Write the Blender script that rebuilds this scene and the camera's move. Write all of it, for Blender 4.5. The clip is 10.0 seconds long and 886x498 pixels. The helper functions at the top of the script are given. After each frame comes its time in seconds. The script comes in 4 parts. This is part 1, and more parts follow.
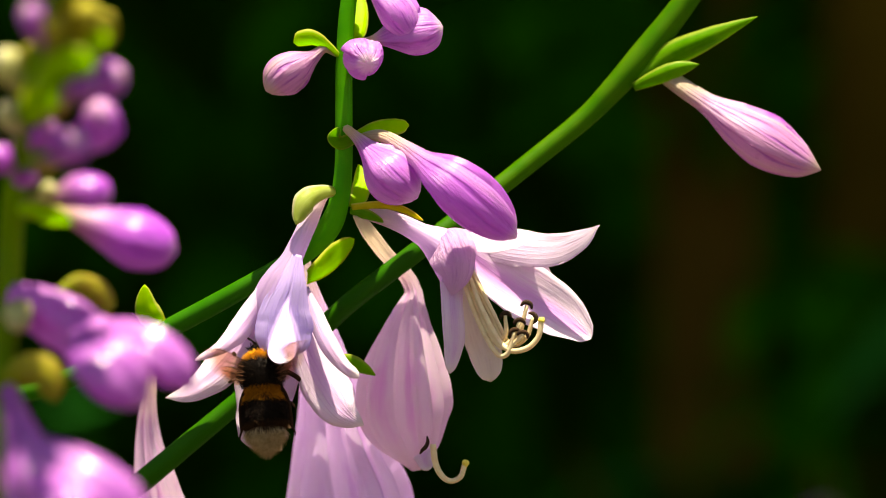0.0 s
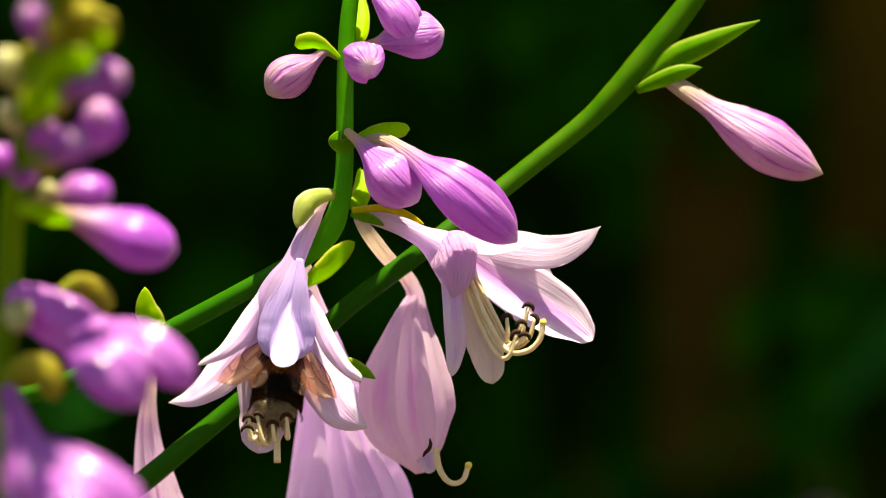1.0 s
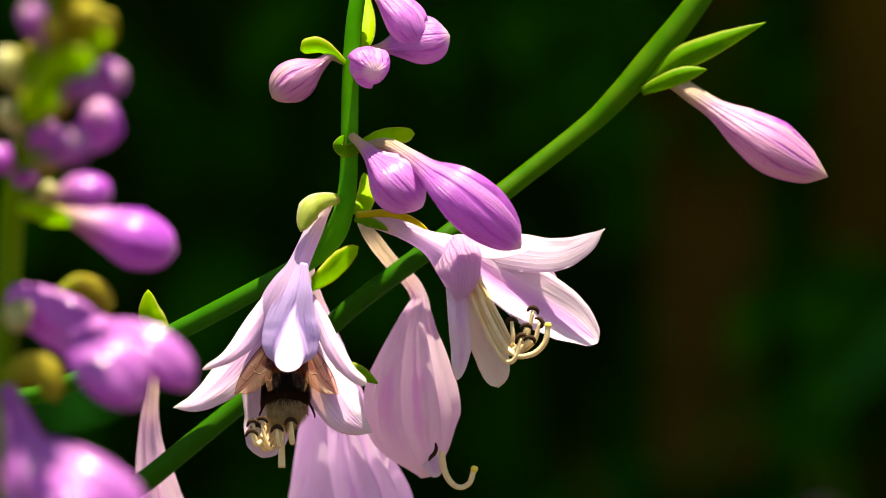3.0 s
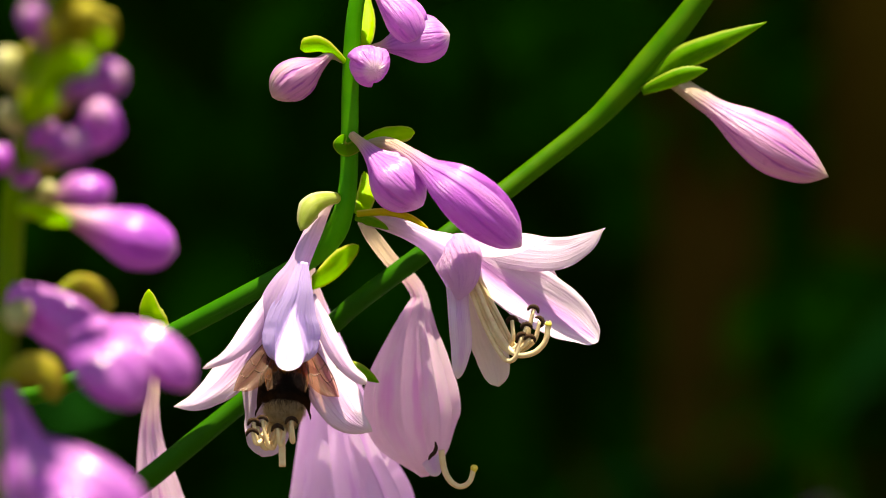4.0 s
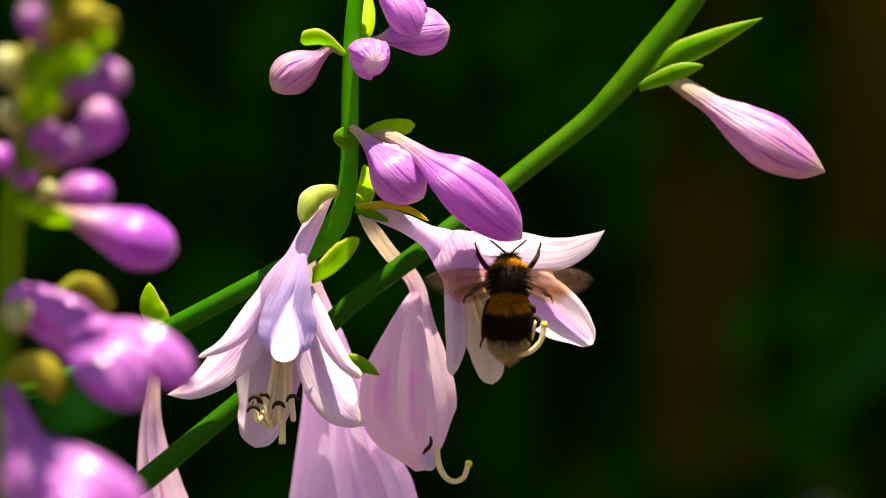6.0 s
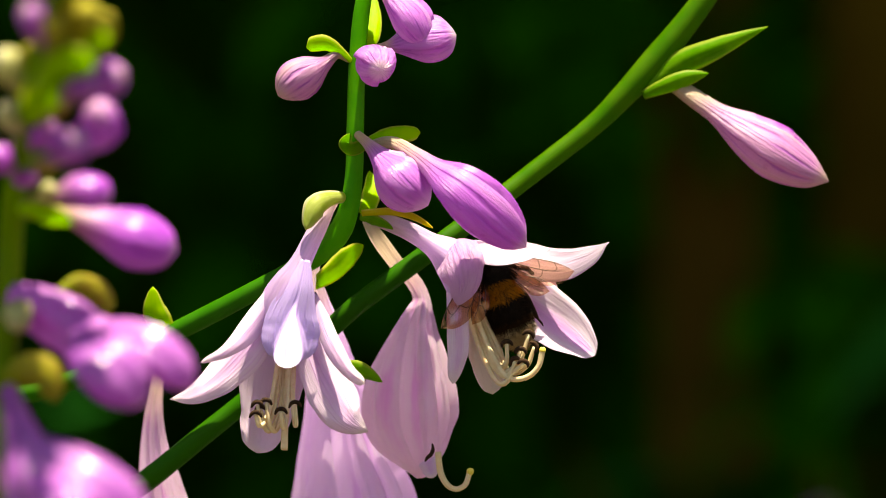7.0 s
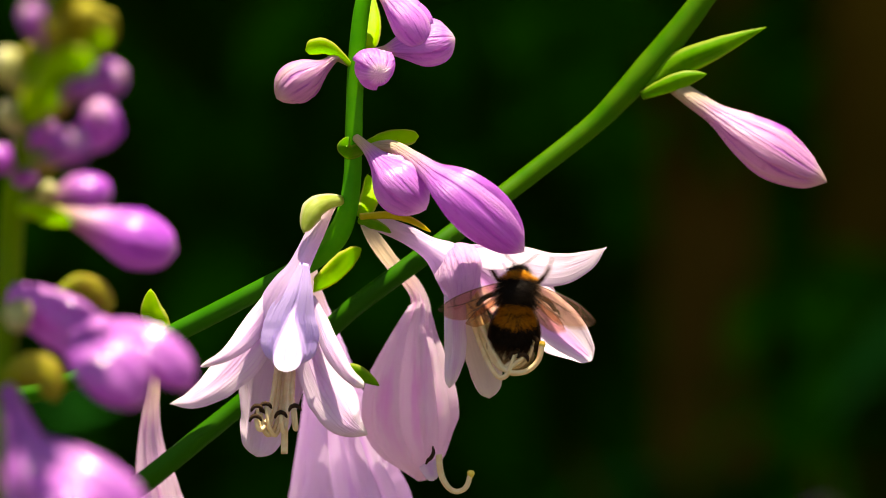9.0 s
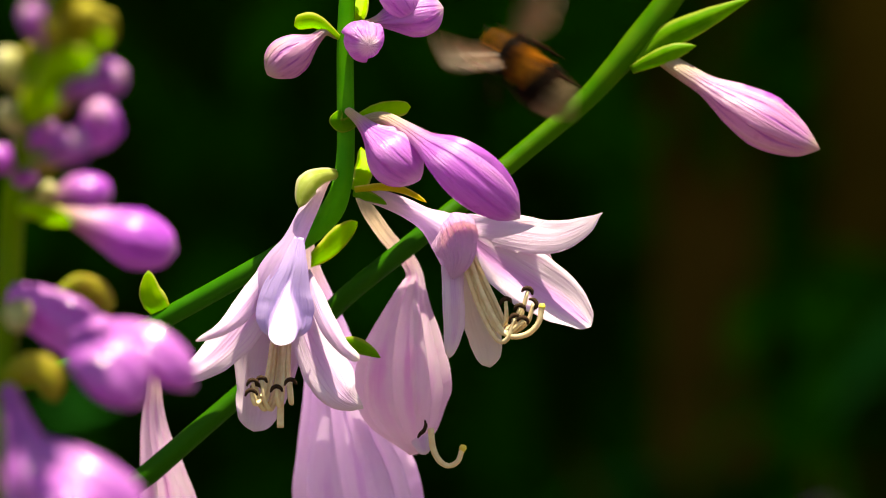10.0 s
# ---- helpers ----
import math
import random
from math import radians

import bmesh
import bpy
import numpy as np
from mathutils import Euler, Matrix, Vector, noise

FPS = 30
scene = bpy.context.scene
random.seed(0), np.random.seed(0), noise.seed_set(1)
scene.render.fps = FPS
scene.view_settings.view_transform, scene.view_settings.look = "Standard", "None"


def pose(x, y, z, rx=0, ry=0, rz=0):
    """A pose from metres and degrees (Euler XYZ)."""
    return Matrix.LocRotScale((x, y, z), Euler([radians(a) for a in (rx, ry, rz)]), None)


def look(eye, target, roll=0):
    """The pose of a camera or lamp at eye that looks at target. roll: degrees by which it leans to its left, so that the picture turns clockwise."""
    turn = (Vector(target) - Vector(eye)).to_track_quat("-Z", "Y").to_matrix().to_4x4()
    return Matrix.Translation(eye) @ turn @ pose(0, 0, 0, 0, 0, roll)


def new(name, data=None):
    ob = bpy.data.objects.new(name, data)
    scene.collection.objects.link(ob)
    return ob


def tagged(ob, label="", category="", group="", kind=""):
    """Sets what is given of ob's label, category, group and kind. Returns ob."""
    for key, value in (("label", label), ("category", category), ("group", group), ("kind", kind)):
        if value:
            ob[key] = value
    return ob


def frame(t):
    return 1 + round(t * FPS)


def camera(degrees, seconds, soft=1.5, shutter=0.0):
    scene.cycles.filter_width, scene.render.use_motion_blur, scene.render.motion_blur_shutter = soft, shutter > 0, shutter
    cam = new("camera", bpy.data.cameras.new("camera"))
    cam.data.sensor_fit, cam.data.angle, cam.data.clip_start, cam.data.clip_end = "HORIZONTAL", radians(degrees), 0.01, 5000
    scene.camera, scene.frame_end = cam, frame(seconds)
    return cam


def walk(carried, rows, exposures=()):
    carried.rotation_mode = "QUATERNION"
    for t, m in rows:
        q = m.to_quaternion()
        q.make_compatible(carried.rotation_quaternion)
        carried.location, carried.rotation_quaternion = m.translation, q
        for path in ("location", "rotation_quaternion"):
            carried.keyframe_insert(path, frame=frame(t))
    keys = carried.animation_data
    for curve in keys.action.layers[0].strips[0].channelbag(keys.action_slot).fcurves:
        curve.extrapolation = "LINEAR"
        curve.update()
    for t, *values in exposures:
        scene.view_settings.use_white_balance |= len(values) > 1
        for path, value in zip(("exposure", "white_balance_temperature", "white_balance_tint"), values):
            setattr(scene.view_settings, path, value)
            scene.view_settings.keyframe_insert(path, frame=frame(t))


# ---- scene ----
# One lens, standing still before the flowers; focused on the scape's plane.
EYE_Z = 0.6
cam = camera(14.3, 10.0, soft=1.0, shutter=0.5)
cam.data.dof.use_dof = True
cam.data.dof.focus_distance = 0.498
cam.data.dof.aperture_fstop = 13.0
STAND = look((0, -0.5, EYE_Z), (0, 0, EYE_Z))
walk(cam, [(0, STAND), (10, STAND)], exposures=[(0, 1.62, 8950, 7.0), (10, 1.62, 8950, 7.0)])

# ---- world and sun ----
SUN_TO = Vector((0.06, -0.12, 0.97)).normalized()
world = bpy.data.worlds.new("sky")
scene.world = world
world.use_nodes = True
wn = world.node_tree.nodes
sky = wn.new("ShaderNodeTexSky")
sky.sky_type = 'NISHITA'
sky.sun_disc = False
sky.sun_elevation = math.asin(SUN_TO.z)
sky.sun_rotation = math.atan2(SUN_TO.x, SUN_TO.y)
wn["Background"].inputs["Strength"].default_value = 0.056
world.node_tree.links.new(sky.outputs["Color"], wn["Background"].inputs["Color"])
sun = new("sun", bpy.data.lights.new("sun", 'SUN'))
sun.data.energy, sun.data.angle, sun.data.color = 5.0, radians(0.53), (1.0, 0.96, 0.89)
sun.matrix_world = look(SUN_TO * 5 + Vector((0, 0, EYE_Z)), (0, 0, EYE_Z))


# ---- materials ----
class Mat:
    """A small builder of node materials."""

    def __init__(self, name):
        self.m = bpy.data.materials.new(name)
        self.m.use_nodes = True
        self.t = self.m.node_tree
        self.b = self.t.nodes["Principled BSDF"]
        self.out = self.t.nodes["Material Output"]

    def node(self, kind):
        return self.t.nodes.new(kind)

    def put(self, sock, value):
        if isinstance(value, bpy.types.NodeSocket):
            self.t.links.new(value, sock)
        elif isinstance(value, tuple) and len(value) == 3 and sock.type == 'RGBA':
            sock.default_value = (*value, 1)
        else:
            sock.default_value = value

    def math(self, op, a, b=0.0, clamp=False):
        n = self.node("ShaderNodeMath")
        n.operation, n.use_clamp = op, clamp
        self.put(n.inputs[0], a), self.put(n.inputs[1], b)
        return n.outputs[0]

    def step(self, x, lo, hi, to_lo=0.0, to_hi=1.0):
        n = self.node("ShaderNodeMapRange")
        n.interpolation_type = 'SMOOTHSTEP'
        for i, v in enumerate((x, lo, hi, to_lo, to_hi)):
            self.put(n.inputs[i], v)
        return n.outputs[0]

    def mix(self, f, a, b):
        n = self.node("ShaderNodeMix")
        n.data_type = 'RGBA'
        self.put(n.inputs[0], f), self.put(n.inputs[6], a), self.put(n.inputs[7], b)
        return n.outputs[2]

    def noise(self, scale, detail=4.0, where=None, rough=0.55):
        n = self.node("ShaderNodeTexNoise")
        self.put(n.inputs["Scale"], scale), self.put(n.inputs["Detail"], detail), self.put(n.inputs["Roughness"], rough)
        self.put(n.inputs["Vector"], where or self.node("ShaderNodeTexCoord").outputs["Object"])
        return n.outputs["Fac"]

    def uv(self, su=1.0, sv=1.0):
        n = self.node("ShaderNodeMapping")
        self.put(n.inputs["Vector"], self.node("ShaderNodeTexCoord").outputs["UV"])
        n.inputs["Scale"].default_value = (su, sv, 1)
        return n.outputs[0]

    def split(self, v):
        n = self.node("ShaderNodeSeparateXYZ")
        self.put(n.inputs[0], v)
        return n.outputs[0], n.outputs[1]

    def bump(self, height, strength, distance):
        n = self.node("ShaderNodeBump")
        self.put(n.inputs["Height"], height)
        n.inputs["Strength"].default_value, n.inputs["Distance"].default_value = strength, distance
        self.put(self.b.inputs["Normal"], n.outputs[0])
        return n.outputs[0]

    def finish(self, color, rough=0.5, thin=0.0, glow=None, spec=0.5, metal=0.0, flesh=0.0):
        """color and gloss; thin: the share of light that a thin sheet lets through."""
        self.put(self.b.inputs["Base Color"], color), self.put(self.b.inputs["Roughness"], rough)
        self.put(self.b.inputs["Specular IOR Level"], spec), self.put(self.b.inputs["Metallic"], metal)
        if flesh:  # light scattered inside soft tissue
            self.put(self.b.inputs["Subsurface Weight"], flesh)
            self.b.inputs["Subsurface Radius"].default_value = (1.0, 0.55, 0.9)
            self.b.inputs["Subsurface Scale"].default_value = 0.0007
        if thin:
            tr = self.node("ShaderNodeBsdfTranslucent")
            self.put(tr.inputs["Color"], glow or color)
            if self.b.inputs["Normal"].is_linked:
                self.put(tr.inputs["Normal"], self.b.inputs["Normal"].links[0].from_socket)
            mx = self.node("ShaderNodeMixShader")
            mx.inputs[0].default_value = thin
            self.t.links.new(self.b.outputs[0], mx.inputs[1])
            self.t.links.new(tr.outputs[0], mx.inputs[2])
            self.t.links.new(mx.outputs[0], self.out.inputs["Surface"])
        return self.m


def petal_material(name, pale, deep, tip, veins=9.0, vein=0.5, thin=0.34, heart=0.45, foot=None, flesh=0.0, ridge=0.0, sheen=0.4, wrinkle=0.0001, spec=0.45, gloss=0.34, foot_end=0.48, tint=None, pucker=0.0):
    """Petal: fine parallel veins, a deeper heart along the midrib, a paler tip, damp soft gloss."""
    m = Mat(name)
    u, v = m.split(m.uv())
    wob = m.noise(3.0, 3.0, m.uv(4.0, 1.5))
    lane = m.math('ADD', m.math('MULTIPLY', u, veins), m.math('MULTIPLY', wob, 1.1))
    saw = m.math('ABSOLUTE', m.math('SUBTRACT', m.math('FRACT', lane), 0.5))
    line = m.math('MULTIPLY', m.step(saw, 0.03, 0.34, 1.0, 0.0), m.step(m.noise(1.0, 2.0, m.uv(9.0, 2.2)), 0.38, 0.62))
    fine = m.noise(1.0, 5.0, m.uv(60.0, 4.0), 0.65)
    patch = m.noise(420.0, 3.0)
    mid = m.step(m.math('ABSOLUTE', m.math('SUBTRACT', u, 0.5)), 0.02, 0.30, 1.0, 0.0)
    amount = m.math('MULTIPLY', line, vein)
    amount = m.math('ADD', amount, m.math('MULTIPLY', mid, heart))
    amount = m.math('ADD', amount, m.math('MULTIPLY', m.math('SUBTRACT', fine, 0.5), 1.15))
    amount = m.math('ADD', amount, m.math('MULTIPLY', m.math('SUBTRACT', patch, 0.5), 0.5))
    amount = m.math('MULTIPLY', amount, m.step(v, 0.72, 1.0, 1.0, 0.12), True)
    if ridge:
        band = m.step(m.noise(1.0, 2.0, m.uv(5.0, 0.5)), 0.46, 0.66)
        amount = m.math('SUBTRACT', amount, m.math('MULTIPLY', band, ridge), True)
    col = m.mix(amount, pale, deep)
    if ridge:
        col = m.mix(m.math('MULTIPLY', band, ridge), col, tip)
    col = m.mix(m.step(v, 0.84, 1.0, 0.0, 0.8), col, tip)
    glow = m.mix(0.6, col, tint) if tint else m.mix(sheen, col, (0.90, 0.74, 0.94))
    if foot:
        col, glow = (m.mix(m.step(v, 0.08, foot_end, 0.95, 0.0), c, foot) for c in (col, glow))
    h = m.math('ADD', m.math('MULTIPLY', line, -0.5), m.math('MULTIPLY', fine, 0.8))
    if pucker:  # small blisters between the veins
        h = m.math('ADD', h, m.math('MULTIPLY', m.noise(1.0, 3.0, m.uv(9.0, 6.0)), pucker))
    m.bump(h, 0.8, wrinkle)
    return m.finish(col, m.step(patch, 0.3, 0.7, gloss, gloss + 0.16), thin, glow, spec=spec, flesh=flesh)


def leafy_material(name, base, light, streak, thin=0.3, gloss=0.36, bump=0.3, spec=0.22, rim=None, shade_end=None):
    """The last argument: the lower length's shade painted as colour, and where it sets in."""
    m = Mat(name)
    a = m.noise(260.0, 4.0)
    f = m.noise(1.0, 5.0, m.uv(26.0, 1.2), 0.6)
    col = m.mix(m.step(a, 0.32, 0.68), base, light)
    col = m.mix(m.step(f, 0.52, 0.74, 0.0, 0.6), col, streak)
    if rim:
        u, v = m.split(m.uv())
        col = m.mix(m.step(m.math('ABSOLUTE', m.math('SUBTRACT', u, 0.5)), 0.34, 0.47, 0.0, 0.8), col, rim)
    speck = m.noise(2600.0, 2.0)
    col = m.mix(m.step(speck, 0.66, 0.78, 0.0, 0.4), col, light)
    if shade_end:
        light = m.mix(m.step(m.split(m.uv())[1], shade_end[1], shade_end[2]), light, shade_end[0])
        col = m.mix(m.step(m.split(m.uv())[1], shade_end[1], shade_end[2], 0.0, 0.85), col, shade_end[0])
    m.bump(m.math('ADD', f, m.math('MULTIPLY', a, 0.4)), bump, 0.0001)
    return m.finish(col, m.step(a, 0.3, 0.7, gloss - 0.06, gloss + 0.14), thin, col if rim else light, spec=spec)


def plain_material(name, base, other, scale=900.0, rough=0.5, thin=0.0, bump=0.3, depth=0.00008, spec=0.5):
    m = Mat(name)
    a = m.noise(scale, 4.0)
    b = m.noise(scale * 6, 3.0)
    col = m.mix(m.step(a, 0.32, 0.68), base, other)
    col = m.mix(m.step(b, 0.6, 0.8, 0.0, 0.35), col, other)
    m.bump(m.math('ADD', a, m.math('MULTIPLY', b, 0.5)), bump, depth)
    return m.finish(col, rough, thin, spec=spec)


M_PETAL = petal_material("petal lilac", (0.86, 0.76, 0.91), (0.72, 0.42, 0.82), (0.92, 0.87, 0.82), veins=11, vein=0.36, heart=0.55, thin=0.50, tint=(0.86, 0.66, 0.88))
M_LIP = petal_material("petal outside violet", (0.64, 0.50, 0.91), (0.50, 0.33, 0.84), (0.84, 0.80, 0.92), veins=9, vein=0.24, heart=0.06, thin=0.34, tint=(0.60, 0.44, 0.92))
M_MIDRIB = petal_material("petal inside lilac", (0.86, 0.77, 0.89), (0.76, 0.40, 0.84), (0.90, 0.84, 0.88), veins=9, vein=0.2, heart=1.0, thin=0.5, tint=(0.86, 0.68, 0.88))
M_CREAM = petal_material("petal inside cream", (0.87, 0.80, 0.76), (0.74, 0.62, 0.68), (0.88, 0.82, 0.72), veins=9, vein=0.3, heart=0.2, thin=0.55, tint=(0.88, 0.78, 0.70))
M_HOOD = petal_material("hood mauve", (0.82, 0.58, 0.86), (0.66, 0.34, 0.78), (0.80, 0.60, 0.82), veins=9, vein=0.5, heart=0.30, thin=0.58, tint=(0.92, 0.64, 0.92), pucker=1.4, wrinkle=0.0005)
M_WHITE = petal_material("petal inside white", (0.82, 0.73, 0.87), (0.73, 0.52, 0.82), (0.86, 0.80, 0.82), veins=9, vein=0.16, heart=0.22, thin=0.58)
M_FUNNEL = petal_material("funnel lilac", (0.72, 0.54, 0.85), (0.58, 0.36, 0.76), (0.76, 0.62, 0.88), veins=18, vein=0.40, heart=0.0, thin=0.55, foot=(0.76, 0.60, 0.62), foot_end=0.50, tint=(0.80, 0.56, 0.88))
M_BUD = petal_material("bud magenta", (0.57, 0.20, 0.69), (0.28, 0.03, 0.47), (0.86, 0.74, 0.76), veins=19, vein=0.62, heart=0.0, thin=0.40, foot=(0.66, 0.52, 0.30), flesh=0.2, ridge=0.3, wrinkle=0.0003, spec=0.65, gloss=0.27, tint=(0.66, 0.16, 0.72), foot_end=0.40)
M_BUD_RICH = petal_material("bud purple", (0.52, 0.14, 0.66), (0.26, 0.022, 0.45), (0.84, 0.68, 0.70), veins=15, vein=0.62, heart=0.0, thin=0.40, foot=(0.68, 0.56, 0.34), flesh=0.2, ridge=0.32, wrinkle=0.0005, spec=0.65, gloss=0.27, tint=(0.62, 0.14, 0.72), foot_end=0.54)
M_BUD_PALE = petal_material("bud striped", (0.52, 0.24, 0.50), (0.24, 0.02, 0.37), (0.60, 0.52, 0.34), veins=17, vein=0.85, heart=0.0, thin=0.34, foot=(0.54, 0.45, 0.24), flesh=0.2, ridge=0.5, wrinkle=0.0004, spec=0.65, gloss=0.27, tint=(0.70, 0.36, 0.66), foot_end=0.40)
M_BUD_DEEP = petal_material("bud deep violet", (0.41, 0.075, 0.57), (0.19, 0.014, 0.34), (0.66, 0.40, 0.62), veins=12, vein=0.9, heart=0.0, thin=0.34, foot=(0.36, 0.31, 0.05), foot_end=0.66, flesh=0.25, ridge=0.2, spec=0.6, gloss=0.28, tint=(0.50, 0.10, 0.60))
M_NEAR = petal_material("near petal violet", (0.58, 0.20, 0.67), (0.22, 0.02, 0.35), (0.72, 0.50, 0.68), veins=7, vein=0.5, heart=0.35, thin=0.42, spec=0.9, gloss=0.22, tint=(0.56, 0.11, 0.62))
M_YOUNG = petal_material("young bud greenish", (0.33, 0.31, 0.022), (0.30, 0.18, 0.08), (0.42, 0.38, 0.06), veins=12, vein=0.8, heart=0.0, thin=0.2, foot=(0.22, 0.28, 0.012), flesh=0.0, ridge=0.3, sheen=0.0, spec=0.08)
M_YOUNG_PALE = petal_material("young bud cream", (0.46, 0.47, 0.20), (0.36, 0.30, 0.12), (0.58, 0.55, 0.36), veins=12, vein=0.6, heart=0.0, thin=0.3, foot=(0.25, 0.28, 0.05), sheen=0.0, spec=0.3)
M_STEM_LIGHT = leafy_material("stem yellow green", (0.11, 0.24, 0.001), (0.16, 0.30, 0.002), (0.20, 0.28, 0.003), thin=0.42, gloss=0.42, spec=0.12)
M_WILT = petal_material("closed bloom rose", (0.88, 0.74, 0.89), (0.74, 0.26, 0.76), (0.88, 0.78, 0.78), veins=9, vein=1.0, heart=0.0, thin=0.8, foot_end=0.46, foot=(0.82, 0.72, 0.60), flesh=0.1, ridge=0.3, tint=(0.93, 0.72, 0.92))
M_BLOOM = petal_material("closing bloom lilac", (0.84, 0.67, 0.95), (0.64, 0.30, 0.80), (0.90, 0.80, 0.92), veins=11, vein=1.0, heart=0.0, thin=0.80, foot_end=0.3, foot=(0.74, 0.62, 0.66), flesh=0.1, tint=(0.87, 0.67, 0.96), ridge=0.4, gloss=0.26, spec=0.6)
# Both stems' lower lengths are coloured darker, for the shade below the flowers.
M_STEM = leafy_material("stem green", (0.040, 0.36, 0.005), (0.085, 0.46, 0.010), (0.17, 0.41, 0.014), thin=0.42, gloss=0.42, spec=0.15, shade_end=((0.016, 0.13, 0.002), 0.42, 0.52))
M_STEM_OLIVE = leafy_material("stem olive", (0.034, 0.165, 0.002), (0.064, 0.195, 0.003), (0.12, 0.19, 0.004), thin=0.42, gloss=0.45, spec=0.12, shade_end=((0.014, 0.13, 0.002), 0.31, 0.42))
M_BRACT = leafy_material("bract yellow green", (0.34, 0.70, 0.004), (0.48, 0.78, 0.010), (0.62, 0.76, 0.08), thin=0.7, gloss=0.36, rim=(0.62, 0.60, 0.16), spec=0.15)
M_BRACT_PALE = leafy_material("bract pale", (0.44, 0.58, 0.09), (0.60, 0.68, 0.22), (0.80, 0.82, 0.55), thin=0.65, gloss=0.36, rim=(0.80, 0.76, 0.58), spec=0.2)
M_BRACT_GREEN = leafy_material("bract green", (0.09, 0.36, 0.004), (0.18, 0.48, 0.012), (0.32, 0.54, 0.05), thin=0.6, gloss=0.36, rim=(0.40, 0.48, 0.06), spec=0.15)
M_BRACT_GOLD = leafy_material("bract golden", (0.62, 0.60, 0.02), (0.74, 0.66, 0.04), (0.78, 0.70, 0.10), thin=0.6, gloss=0.36, rim=(0.80, 0.70, 0.16), spec=0.15)
M_FILAMENT = plain_material("filament cream", (0.84, 0.73, 0.46), (0.80, 0.62, 0.36), rough=0.4, thin=0.25)
M_STIGMA = plain_material("stigma yellow", (0.80, 0.70, 0.10), (0.70, 0.56, 0.08), rough=0.5)
M_ANTHER = plain_material("anther brown", (0.014, 0.009, 0.008), (0.05, 0.026, 0.012), 2500.0, 0.85, bump=0.8, spec=0.1)


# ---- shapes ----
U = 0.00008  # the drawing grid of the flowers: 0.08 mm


def G(u, v, d=0.0):
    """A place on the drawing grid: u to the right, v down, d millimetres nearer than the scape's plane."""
    k = (500.0 - d) / 500.0
    return Vector(((u - 784) * U * k, -d * 0.001, EYE_Z + (441 - v) * U * k))


def smooth(rows, n):
    """n + 1 samples of a smooth line through the rows."""
    p = np.array(rows, float)
    p = np.vstack([2 * p[0] - p[1], p, 2 * p[-1] - p[-2]])
    out = []
    for i in range(n + 1):
        x = i / n * (len(rows) - 1)
        k = min(int(x), len(rows) - 2)
        f = x - k
        a, b, c, e = p[k:k + 4]
        out.append(0.5 * (2 * b + (c - a) * f + (2 * a - 5 * b + 4 * c - e) * f * f + (3 * b - a - 3 * c + e) * f ** 3))
    return np.array(out)


def line_of(ctrl, n):
    return smooth([tuple(G(*c)) for c in ctrl], n)


def rods(line):
    """Tangent, side and normal along a line, carried without twist; the normal starts away from the eye."""
    t = np.gradient(line, axis=0)
    t /= np.linalg.norm(t, axis=1)[:, None] + 1e-12
    nrm = np.array((0.0, 1.0, 0.0))
    out = []
    for d in t:
        nrm = nrm - d * nrm.dot(d)
        ln = np.linalg.norm(nrm)
        if ln < 0.05:
            nrm = np.array((0.0, 0.0, 1.0)) - d * d[2]
            ln = np.linalg.norm(nrm)
        nrm = nrm / ln
        out.append((d, np.cross(d, nrm), nrm))
    return out


